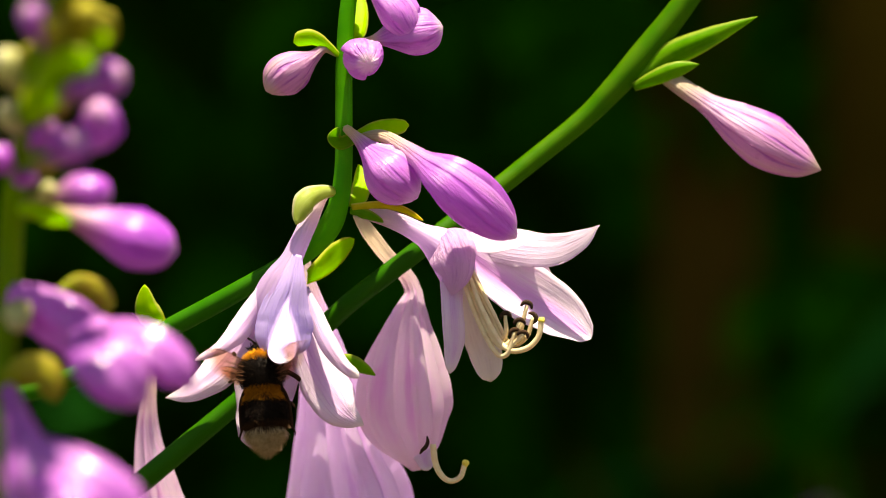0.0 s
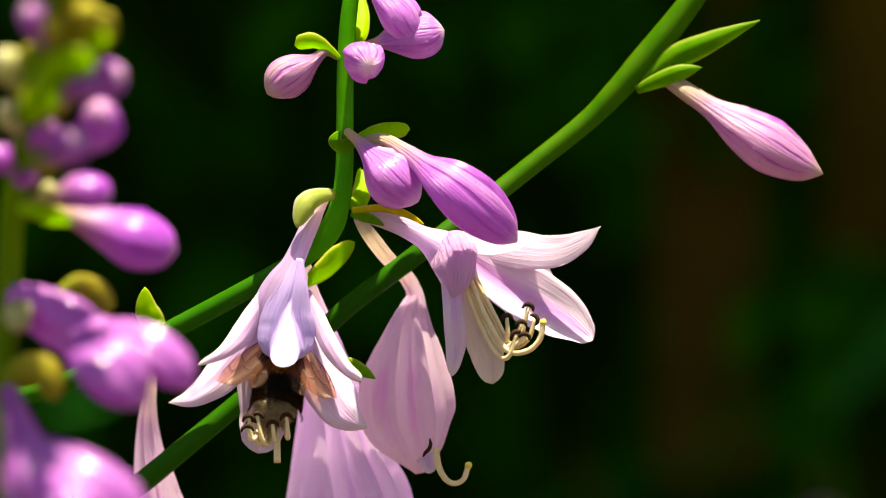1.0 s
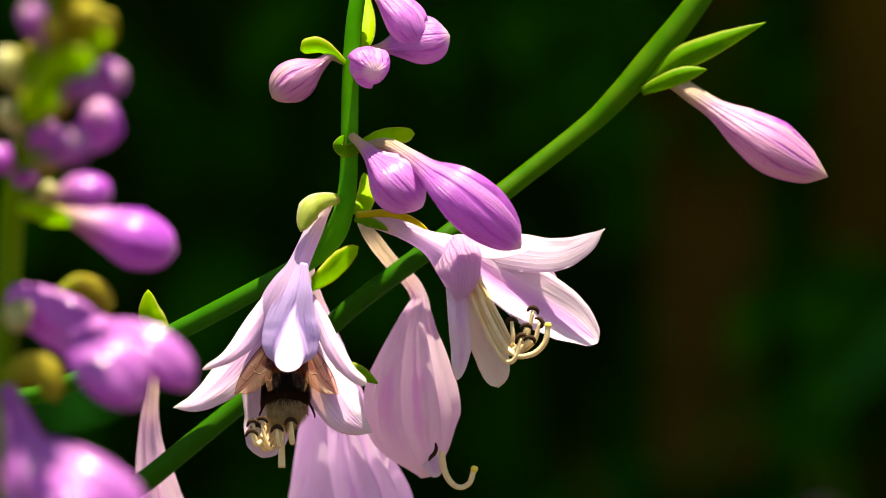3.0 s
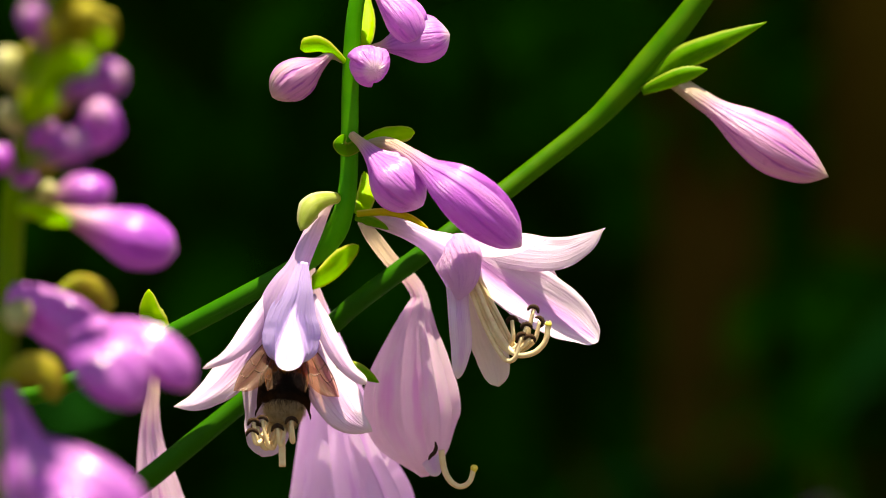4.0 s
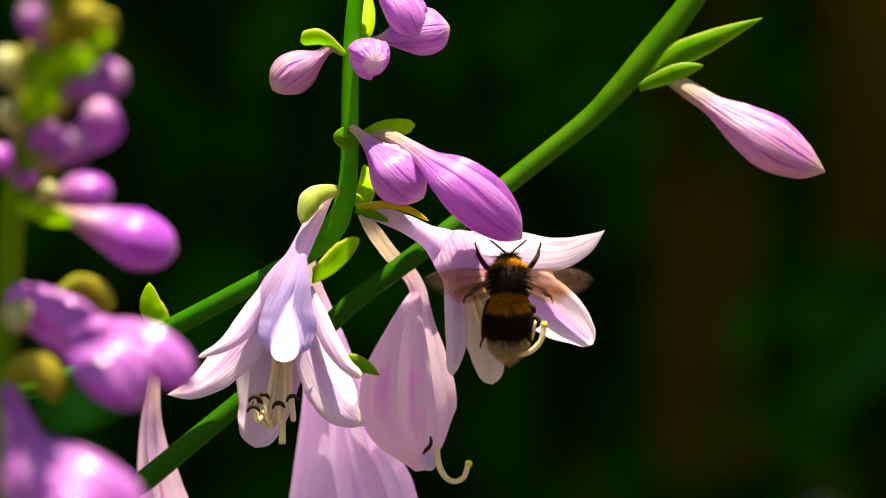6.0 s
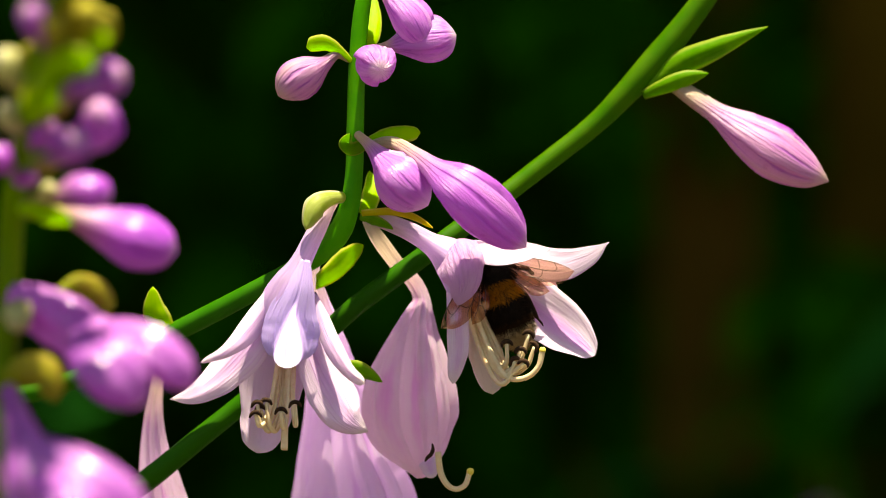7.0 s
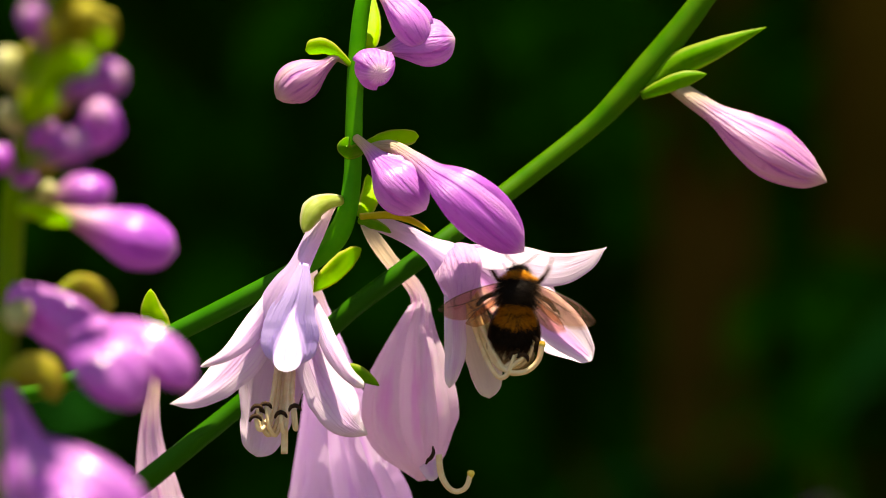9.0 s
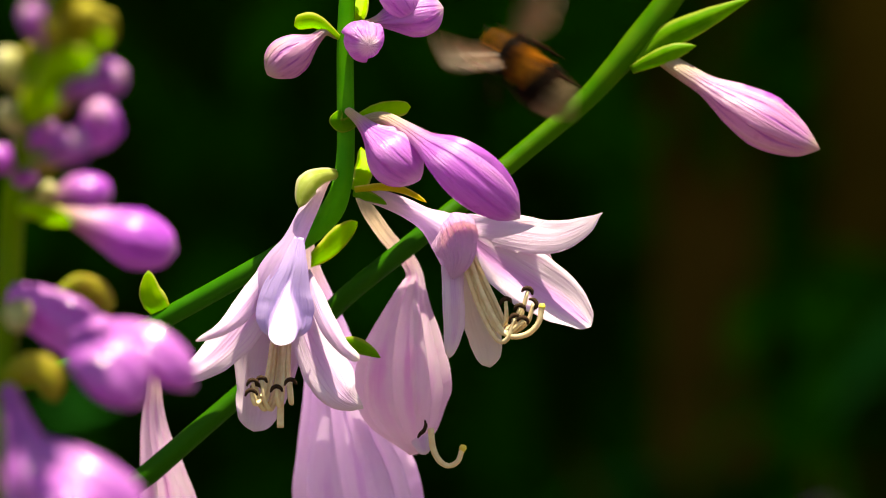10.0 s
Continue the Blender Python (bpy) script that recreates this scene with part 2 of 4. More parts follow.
class Shape:
    """Vertices, faces and a UV for each vertex, in world metres."""

    def __init__(self):
        self.v, self.f, self.uv = [], [], []

    def grid(self, pts, uvs, flip=False):
        base, rows, cols = len(self.v), len(pts), len(pts[0])
        for pr, ur in zip(pts, uvs):
            self.v.extend([tuple(p) for p in pr])
            self.uv.extend(ur)
        for i in range(rows - 1):
            for j in range(cols - 1):
                q = (base + i * cols + j, base + i * cols + j + 1, base + (i + 1) * cols + j + 1, base + (i + 1) * cols + j)
                self.f.append(q[::-1] if flip else q)
        return self

    def tube(self, ctrl, radii, n=24, around=14, ribs=0, rib=0.0, grid=True, squash=1.0, close=True, blunt=False, spiral=0.0, phase=0.0, saw=0.0):
        """A swept round body: ctrl on the drawing grid, radii in its units; ribs: lobes round it."""
        line = line_of(ctrl, n) if grid else smooth(ctrl, n)
        rad = smooth([(r, 0) for r in radii], n)[:, 0] * (U if grid else 1.0)
        pts, uvs = [], []
        for i, (d, s, m) in enumerate(rods(line)):
            r = max(rad[i], 1e-6)
            if blunt:
                f = i / n
                r *= math.sqrt(max(0.0, 1 - max(0.0, (f - 0.88) / 0.12) ** 2)) + 0.004
                r *= math.sqrt(max(0.0, 1 - max(0.0, (0.04 - f) / 0.04) ** 2)) + 0.004
            row, urow = [], []
            for j in range(around + 1):
                a = 2 * math.pi * j / around
                w = 1.0
                if ribs:
                    swell = math.sin(math.pi * min(1, i / n * 1.02)) ** 0.6
                    w = 1 + rib * swell * (abs(math.cos((a + phase + spiral * i / n) * ribs / 2)) ** 0.6 - 0.6)
                    w += saw * swell * (((a + phase + spiral * i / n) * ribs / (2 * math.pi)) % 1.0 - 0.5)
                row.append(line[i] + (m * math.cos(a) + s * math.sin(a) * squash) * r * w)
                urow.append((j / around, i / n))
            pts.append(row), uvs.append(urow)
        self.grid(pts, uvs)
        if close:
            for k, end in ((0, 0), (n, 1)):
                base = len(self.v)
                self.v.append(tuple(line[k])), self.uv.append((0.5, float(end)))
                first = base - (n + 1 - k) * (around + 1) if end == 0 else base - 1 - (around + 1)
                for j in range(around):
                    tri = (base, first + j, first + j + 1)
                    self.f.append(tri if end else tri[::-1])
        return self

    def petal(self, ctrl, half, n=30, across=14, cup=0.35, twist=0.0, curl=0.0, wave=0.12, thick=0.00022, seed=0, panel=None, ruffle=0.06):
        """A leaf-like sheet along ctrl; half: half widths; cup: how far its edges bend away from the eye; twist: degrees, one or (start, end); panel: where a raised middle panel begins, its share of the width, its rise in mm."""
        line = line_of(ctrl, n)
        hw = smooth([(h, 0) for h in half], n)[:, 0] * U
        tw = twist if isinstance(twist, tuple) else (twist, twist)
        top, low, uvs = [], [], []
        t = np.gradient(line, axis=0)
        t /= np.linalg.norm(t, axis=1)[:, None] + 1e-12
        for i in range(n + 1):
            d = t[i]
            s = np.cross(d, (0.0, 1.0, 0.0))
            s /= np.linalg.norm(s) + 1e-9
            m = np.cross(s, d)
            if m[1] > 0:
                m = -m
            a = radians(tw[0] + (tw[1] - tw[0]) * i / n)
            s, m = s * math.cos(a) + m * math.sin(a), m * math.cos(a) - s * math.sin(a)
            h = max(hw[i], 1e-6) * (math.sqrt(max(0.0, 1 - max(0.0, (i / n - 0.86) / 0.14) ** 2)) * 0.92 + 0.08)
            r1, r2, ur = [], [], []
            for j in range(across + 1):
                w = 2 * j / across - 1
                f = noise.noise((w * 2.1 + seed * 7.3, i / n * 4.0, seed * 1.7))
                lift = -cup * h * abs(w) ** 1.8 + wave * h * f * (0.4 + abs(w)) + curl * h * abs(w) ** 4
                groove = -0.05 * h * math.exp(-(w / 0.10) ** 2)
                if panel and i / n > panel[0]:
                    g = (i / n - panel[0]) / (1 - panel[0])
                    e = min(1.0, max(0.0, (panel[1] * g ** 0.85 + 0.03 - abs(w - 0.04)) / 0.10))
                    lift += 0.001 * panel[2] * g * e * e * (3 - 2 * e)
                rim = 1 + ruffle * noise.noise((i / n * 9.0, w + seed * 3.1, 4.2)) * abs(w)
                p = line[i] + s * w * h * rim + m * (lift + groove)
                q = p - m * thick * (1 - 0.8 * abs(w) ** 6)
                r1.append(p), r2.append(q), ur.append((j / across, i / n))
            top.append(r1), low.append(r2), uvs.append(ur)
        b0 = len(self.v)
        self.grid(top, uvs)
        b1 = len(self.v)
        self.grid(low, uvs, True)
        c = across + 1
        ring = [j for j in range(c)] + [i * c + across for i in range(1, n + 1)] + [n * c + j for j in range(across - 1, -1, -1)] + [i * c for i in range(n - 1, 0, -1)]
        for k in range(len(ring)):
            a, b = ring[k], ring[(k + 1) % len(ring)]
            self.f.append((b0 + a, b1 + a, b1 + b, b0 + b))
        return self

    def ball(self, centre, radii, n=14, around=20, shape=None):
        pts, uvs = [], []
        for i in range(n + 1):
            a = math.pi * i / n
            row, ur = [], []
            for j in range(around + 1):
                b = 2 * math.pi * j / around
                x, y, z = math.cos(a), math.sin(a) * math.cos(b), math.sin(a) * math.sin(b)
                k = shape(x) if shape else 1.0
                row.append((centre[0] + radii[0] * x, centre[1] + radii[1] * y * k, centre[2] + radii[2] * z * k))
                ur.append((j / around, i / n))
            pts.append(row), uvs.append(ur)
        return self.grid(pts, uvs)


def at_world(ob):
    p = Vector(ob.location)
    while ob.parent:
        ob = ob.parent
        p += Vector(ob.location)
    return p


def part(name, shape, material, parent=None, label="", origin=None):
    """Links a shape as one mesh under a thing or under a part, with its origin where it is fixed."""
    o = Vector(origin) if origin is not None else (at_world(parent) if parent else Vector((0, 0, 0)))
    me = bpy.data.meshes.new(name)
    me.from_pydata([tuple(Vector(p) - o) for p in shape.v], [], shape.f)
    layer = me.uv_layers.new(name="UVMap")
    vi = np.empty(len(me.loops), dtype=np.int32)
    me.loops.foreach_get("vertex_index", vi)
    layer.data.foreach_set("uv", np.array(shape.uv, dtype=np.float32)[vi].ravel())
    me.polygons.foreach_set("use_smooth", [True] * len(me.polygons))
    me.materials.append(material)
    me.update()
    ob = new(name, me)
    if parent:
        ob.parent = parent
        ob.location = o - at_world(parent)
    else:
        ob.location = o
    if label:
        tagged(ob, label)
    return ob


def thing(name, origin, label, category, group=""):
    ob = new(name)
    ob.empty_display_size = 0.005
    ob.location = origin
    return tagged(ob, label, category, group)


def bud(parent, ctrl, radii, material, label, ribs=3, rib=0.10, n=34, phase=0.3):
    return part("bud", Shape().tube(ctrl, radii, n + 10, 72, ribs, rib, blunt=True, spiral=0.45, phase=phase, saw=0.26), material, parent, label, G(*ctrl[0]))


def bract(parent, ctrl, half, material=None, label="", cup=0.6, twist=0.0, seed=0):
    twist = twist or (32 if ctrl[-1][0] > ctrl[0][0] else -32)  # the lit back shows through
    return part("bract", Shape().petal(ctrl, half, 18, 8, cup, twist, 0.0, 0.06, 0.00025, seed), material or M_BRACT, parent, label, G(*ctrl[0]))


def anther(flower, ctrl, r=3.4):
    return part("anther", Shape().tube(ctrl, (1.5, r, r * 1.15, r, 1.5), 12, 8), M_ANTHER, flower, "dark brown anther")


def filament(flower, ctrl, r=3.2):
    return part("filament", Shape().tube(ctrl, [r] * (len(ctrl) - 1) + [r * 0.75], 26, 8), M_FILAMENT, flower, "cream filament")


# ---- the ground and the dark planting behind ----
def ground():
    m = Mat("garden soil")
    a, b = m.noise(1.2, 6.0), m.noise(40.0, 5.0)
    col = m.mix(m.step(a, 0.35, 0.65), (0.035, 0.024, 0.014), (0.06, 0.042, 0.025))
    col = m.mix(m.step(b, 0.55, 0.75, 0.0, 0.7), col, (0.10, 0.075, 0.045))
    m.bump(m.math('ADD', a, b), 0.8, 0.02)
    m.finish(col, 0.9)
    s = Shape()
    xs = [-300, -60, -12] + [-4 + 0.16 * i for i in range(51)] + [12, 60, 300]
    rows = [[(x, y, 0.012 * noise.noise((x * 3, y * 3, 0)) if abs(x) < 5 and abs(y) < 5 else 0.0) for x in xs] for y in xs]
    s.grid(rows, [[(p[0], p[1]) for p in r] for r in rows])
    return tagged(part("ground", s, m.m), "dark brown crumbly garden soil", "ground", kind="structure")


def leaf_cloud(name, count, box, size, material, rng, droop=0.5):
    """Many single leaves, each a folded blade, in a box (x0, x1, y0, y1, z0, z1)."""
    s = Shape()
    for _ in range(count):
        c = Vector((rng.uniform(box[0], box[1]), rng.uniform(box[2], box[3]), rng.uniform(box[4], box[5])))
        c.y += 0.10 * noise.noise(c * 3.0)
        ln = size * rng.uniform(0.6, 1.4)
        q = Euler((rng.uniform(-0.5, 0.5), rng.uniform(0.1, 1.2) * droop + 0.2, rng.uniform(0, 6.28))).to_matrix()
        pts, uvs = [], []
        for i in range(5):
            f = i / 4
            w = ln * 0.27 * math.sin(math.pi * min(1, f * 0.94 + 0.04)) ** 0.8
            pts.append([c + q @ Vector((f * ln, -w, 0.22 * w - 0.25 * f * f * ln)), c + q @ Vector((f * ln, 0, -0.25 * f * f * ln)), c + q @ Vector((f * ln, w, 0.22 * w - 0.25 * f * f * ln))])
            uvs.append([(0, f), (0.5, f), (1, f)])
        s.grid(pts, uvs)
    return s


def background():
    rng = random.Random(5)
    green = leafy_material("shrub leaf", (0.006, 0.078, 0.0004), (0.011, 0.10, 0.0006), (0.022, 0.105, 0.0008), thin=0.2, gloss=0.7, spec=0.0)
    bark = plain_material("bark", (0.066, 0.042, 0.004), (0.034, 0.021, 0.0016), 9.0, 0.9, bump=1.0, depth=0.006, spec=0.0)
    bark_pale = plain_material("bark pale", (0.09, 0.052, 0.008), (0.045, 0.026, 0.003), 9.0, 0.9, bump=1.0, depth=0.006, spec=0.0)
    shrub = thing("hedge", (0.0, 2.3, 0.0), "dense dark green hedge in deep shade behind the flowers", "hedge")
    # Dark sheet behind the leaves; the hedge's inner shade is put into its colour.
    core = plain_material("hedge inner shade", (0.006, 0.04, 0.0005), (0.026, 0.046, 0.0008), 3.0, 0.9, bump=1.0, depth=0.03, spec=0.0)
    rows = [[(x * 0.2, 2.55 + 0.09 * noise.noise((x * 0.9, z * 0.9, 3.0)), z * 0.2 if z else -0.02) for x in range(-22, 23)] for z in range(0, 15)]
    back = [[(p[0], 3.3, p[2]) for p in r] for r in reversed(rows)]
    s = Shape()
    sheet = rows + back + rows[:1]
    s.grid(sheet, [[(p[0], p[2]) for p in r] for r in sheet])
    part("core", s, core, shrub, "dark sheet coloured as the hedge's shaded inside")
    tagged(part("foliage", leaf_cloud("foliage", 7000, (-1.7, 1.7, 1.9, 2.5, 0.02, 2.7), 0.085, green, rng), green, shrub), kind="stuff")
    for x, lean in ((-0.9, 0.1), (-0.3, -0.08), (0.75, 0.1)):
        part("branch", Shape().tube([(x, 2.35, 0.0), (x + lean, 2.3, 0.6), (x + 2 * lean, 2.35, 1.2), (x + 2.6 * lean, 2.4, 2.0)], (0.03, 0.024, 0.018, 0.006), 16, 8, grid=False), bark, shrub)
    low = thing("shrub", (0.28, 1.28, 0.0), "low dark leafy shrub in shade before the trees", "shrub")
    for k in range(9):
        a, x = 2.4 * k, 0.28 + 0.02 * math.cos(2.4 * k)
        part("branch", Shape().tube([(x, 1.28, 0.0), (x + 0.06 * math.cos(a), 1.28 + 0.03 * math.sin(a), 0.22), (x + 0.20 * math.cos(a), 1.28 + 0.08 * math.sin(a), 0.50)], (0.008, 0.006, 0.002), 12, 8, grid=False), bark, low)
    tagged(part("foliage", leaf_cloud("foliage", 900, (0.04, 0.56, 1.2, 1.42, 0.03, 0.43), 0.06, green, rng), green, low), kind="stuff")
    trunks = (((0.15, 1.75, 0.0), 0.034, 0.02, -1.6, 1.0, bark_pale, ((0.04, 0.26, 1.62, 1.70, 0.67, 1.1), (0.10, 0.24, 1.62, 1.70, 0.3, 0.47))),
              ((0.275, 1.50, 0.0), 0.05, -0.01, 0.2, 2.6, bark, ((0.17, 0.36, 1.38, 1.44, 0.3, 0.60),)))
    for (x, y, z), r, lean, x0, x1, skin, overhang in trunks:
        tree = thing("tree", (x, y, 0), "slim brown tree, its dense leafy top out of view added for shade", "tree", "trees behind")
        part("trunk", Shape().tube([(x, y, -0.02), (x + lean, y, 0.5), (x + lean * 0.6, y + 0.03, 1.1), (x + 2 * lean, y, 2.1), (x + 2 * lean, y, 2.8)], (r * 1.3, r, r * 0.95, r * 0.8, r * 0.5), 30, 18, 5, 0.1, grid=False), skin, tree)
        # Limbs and leafy top stay out of view, added to keep sun off the background.
        for k in range(6):
            ax, ay = x0 + (x1 - x0) * (k + 0.5) / 6, 1.0 + 1.9 * ((k * 0.37) % 1.0)
            part("limb", Shape().tube([(x + 2 * lean, y, 2.0 + 0.08 * k), ((x + ax) / 2, (y + ay) / 2, 2.35 + 0.06 * k), (ax, ay, 2.6 + 0.05 * k)], (r * 0.4, r * 0.28, r * 0.08), 12, 8, grid=False), bark, tree)
        for box in overhang:
            tagged(part("foliage", leaf_cloud("foliage", 260, box, 0.05, green, rng), green, tree), kind="stuff")
        tagged(part("shade_crown", leaf_cloud("shade_crown", 5000, (x0, x1, 0.8, 3.2, 2.3, 3.0), 0.14, green, rng), green, tree), kind="stuff")


def leaf_clump(x, y, leaves, seed):
    """Broad ribbed leaves on stalks, arching out of the ground."""
    rng = random.Random(seed)
    green = leafy_material("broad leaf", (0.008, 0.12, 0.014), (0.012, 0.155, 0.018), (0.018, 0.165, 0.02), thin=0.3, gloss=0.6, spec=0.01)
    c = thing("hosta_clump", (x, y, 0), "broad green leaves in shade behind the flowers", "plant", "leaf clumps")
    for a, reach, high, ln in leaves:
        dx, dy = math.cos(a), math.sin(a)
        bow = lambda f: Vector((x + dx * reach * f, y + dy * reach * f, high * math.sin(min(1.0, f) * math.pi / 2)))
        part("stalk", Shape().tube([tuple(bow(f)) for f in (0.0, 0.35, 0.7, 1.0)], (0.005, 0.004, 0.0035, 0.003), 14, 8, grid=False), M_STEM, c)
        s, pts, low, uvs = Shape(), [], [], []
        tip = bow(1.0)
        side = Vector((-dy, dx, 0))
        for i in range(15):
            f = i / 14
            w = 0.36 * ln * math.sin(math.pi * min(1, 0.06 + f * 0.93)) ** 0.75
            mid = tip + Vector((dx, dy, 0)) * ln * f + Vector((0, 0, 0.10 * ln * f - 0.55 * ln * f * f))
            row = [mid + side * w * g + Vector((0, 0, 0.25 * w * abs(g) + 0.012 * w * math.cos(g * 22) + 0.02 * ln * noise.noise((f * 5, g * 3, seed)))) for g in (k / 6 - 1 for k in range(13))]
            pts.append(row), low.append([q - Vector((0, 0, 0.0006)) for q in row]), uvs.append([(k / 12, f) for k in range(13)])
        s.grid(pts, uvs).grid(low, uvs, True)
        part("leaf", s, green, c)


# ---- the sharp scape with its two open flowers ----
def open_flower_hanging(scape):
    """The hanging bell whose front petal hides the bee's head."""
    base = G(592, 332, 0.5)
    s = Shape().tube([(594, 331, .5), (580, 348, .7), (563, 382, 1.4), (547, 415, 2.4), (530, 450, 2.9), (516, 480, 2.6), (506, 512, 1.8), (502, 548, 0.8)], (9, 13, 16, 17, 20, 32, 44, 52), 34, 36, 6, 0.10, close=False)
    fl = part("flower", s, M_FUNNEL, scape, "open hanging bell flower, pale lilac", base)
    P = lambda ctrl, half, mat=M_PETAL, **k: part("petal", Shape().petal(ctrl, half, **k), mat, fl)
    P([(541, 440, 4.6), (531, 488, 5.6), (518, 535, 5.8), (514, 570, 5.8), (511, 600, 5.7), (509, 623, 5.5)], (8, 25, 44, 51, 46, 26), M_LIP, n=48, across=48, cup=0.28, wave=0.05, seed=1, panel=(0.30, 0.80, 5.4))
    P([(478, 535, 2.5), (437, 598, 3.0), (388, 650, 4.2), (343, 680, 5.8), (302, 688, 7.4)], (26, 36, 30, 16, 2), cup=0.35, twist=8, seed=2)
    P([(496, 496, 3.2), (448, 562, 4.8), (404, 603, 7.6), (357, 623, 9.4)], (18, 22, 12, 4), M_PETAL, cup=0.6, twist=-20, seed=3)
    P([(538, 560, 1.8), (564, 630, 3.0), (592, 684, 4.6), (618, 722, 5.4), (652, 745, 4.0)], (20, 36, 42, 30, 6), cup=0.38, twist=-6, seed=4, n=36)
    P([(550, 500, 1.8), (568, 548, 3.8), (588, 596, 6.0), (616, 638, 7.8), (645, 660, 8.6)], (9, 15, 17, 12, 9), M_PETAL, cup=0.45, twist=14, seed=5)
    P([(505, 560, -2.5), (486, 640, -2.4), (474, 705, -2.0), (464, 750, -1.4), (456, 783, -1.0)], (48, 58, 48, 38, 22), M_WHITE, cup=-0.35, seed=6)
    ends = [((503, 600), (497, 690), (483, 738), (470, 742), (461, 706)), ((508, 600), (502, 690), (490, 742), (478, 736), (470, 694)),
            ((498, 600), (488, 690), (474, 735), (460, 730), (455, 698)), ((515, 600), (510, 680), (506, 728), (500, 738), (497, 710)),
            ((521, 600), (518, 680), (521, 728), (524, 732), (522, 698)), ((494, 600), (480, 690), (468, 728), (458, 735), (452, 716))]
    inner = []
    for k, e in enumerate(ends):
        inner.append(filament(fl, [(u, v, dd + 0.25 * k) for (u, v), dd in zip(e, (0.6, 2.4, 5.4, 6.6, 6.8))], 4.2))
        u, v = e[-1]
        d = 6.9 + 0.25 * k
        inner.append(anther(fl, [(u - 11, v + 6, d), (u - 7, v - 2, d), (u, v - 5, d), (u + 7, v - 2, d), (u + 11, v + 5, d)], 3.4))
    inner.append(part("style", Shape().tube([(509, 600, 1.6), (507, 690, 3.0), (504, 735, 5.6), (503, 778, 6.6)], (4, 4.5, 6, 6.5), 20, 10), M_FILAMENT, fl, "cream style"))
    return fl, inner


def open_flower_sideways(scape):
    """The flower that opens sideways, its stamens curling up."""
    base = G(650, 364, 0.6)
    s = Shape().tube([(648, 364, .6), (690, 374, 0.4), (728, 389, 0.2), (762, 408, 0.2), (788, 424, 0.4), (812, 444, 0.8), (832, 464, 1)], (11, 15, 17, 20, 31, 42, 50), 34, 36, 6, 0.12, close=False)
    fl = part("flower", s, M_FUNNEL, scape, "open flower turned sideways, pale lilac with curled stamens", base)
    P = lambda ctrl, half, mat=M_PETAL, **k: part("petal", Shape().petal(ctrl, half, **k), mat, fl)
    P([(800, 416, -1.0), (858, 424, -3.0), (925, 434, -3.4), (990, 440, -2.0), (1042, 424, -1.0), (1078, 399, -0.4)], (14, 24, 34, 30, 19, 1), M_WHITE, cup=0.2, twist=(-8, -28), seed=11, n=40)
    # its near margin folds over towards the eye like an awning
    P([(816, 414, -0.8), (852, 419, 2.0), (905, 421, 2.4), (945, 418, 0.8), (976, 412, -1.2)], (10, 28, 29, 14, 1), M_WHITE, cup=0.15, twist=(-52, -62), seed=17, n=36)
    P([(835, 440, -1.5), (890, 485, -3.2), (950, 526, -4.0), (1008, 563, -4.0), (1044, 590, -3.4), (1058, 600, -3.2)], (28, 48, 56, 46, 24, 8), M_MIDRIB, cup=-0.2, curl=0.10, wave=0.08, twist=-24, seed=12, n=40)
    P([(836, 496, -2.2), (856, 570, -3.4), (873, 628, -3.2), (878, 672, -2.0)], (20, 29, 29, 18), M_CREAM, cup=-0.3, twist=8, seed=13)
    P([(814, 470, 1.6), (816, 540, 4.6), (817, 600, 4.6), (807, 656, 4.2)], (20, 20, 19, 9), cup=0.4, twist=-14, seed=14)
    P([(798, 404, 1.4), (806, 418, 4.6), (814, 446, 6.2), (819, 480, 6.4), (813, 517, 5.6)], (32, 41, 42, 31, 10), M_HOOD, cup=0.55, wave=0.12, twist=6, seed=15, n=40, across=24)
    P([(830, 425, -2.5), (890, 448, -4.6), (950, 472, -5.6), (990, 486, -5.6)], (28, 36, 30, 8), cup=-0.3, seed=16)
    ends = [((840, 478), (868, 545), (892, 598), (907, 590), (907, 556)), ((846, 476), (876, 545), (904, 602), (928, 596), (946, 538)),
            ((850, 475), (884, 548), (914, 606), (944, 594), (956, 560)), ((836, 482), (864, 556), (892, 606), (918, 600), (932, 568)),
            ((832, 486), (860, 566), (890, 622), (910, 622), (922, 586)), ((844, 484), (872, 560), (900, 612), (930, 598), (938, 590))]
    inner = []
    for k, e in enumerate(ends):
        inner.append(filament(fl, [(u, v, dd + 0.35 * k) for (u, v), dd in zip(e, (2.2, 3.4, 5.6, 6.6, 6.8))], 4.4))
        u, v = e[-1]
        d, a = 6.8 + 0.35 * k, (-0.2, 0.3, 1.2, 0.0, -0.6, 0.3)[k]
        c, sn = math.cos(a), math.sin(a)
        inner.append(anther(fl, [(u + x * c - y * sn, v + x * sn + y * c, d) for x, y in ((-10, 5), (-7, -2), (0, -5), (7, -2), (10, 5))], 3.6))
    inner.append(part("style", Shape().tube([(842, 480, 4.0), (872, 556, 5.4), (905, 612, 7.6), (940, 616, 8.6), (964, 596, 9), (971, 566, 9)], (4, 4.5, 5, 5, 5, 5.5), 34, 10), M_FILAMENT, fl, "cream style"))
    inner.append(part("stigma", Shape().tube([(970, 572, 9), (971, 566, 9), (971, 560, 9)], (4, 6.4, 4), 8, 10), M_STIGMA, fl, "yellow stigma"))
    return fl, inner


def closed_bloom(scape, ctrl, radii, label, mat=None):
    return part("flower", Shape().tube(ctrl, radii, 60, 150, 6, 0.26, spiral=0.5, saw=0.30), mat or M_WILT, scape, label, G(*ctrl[0]))


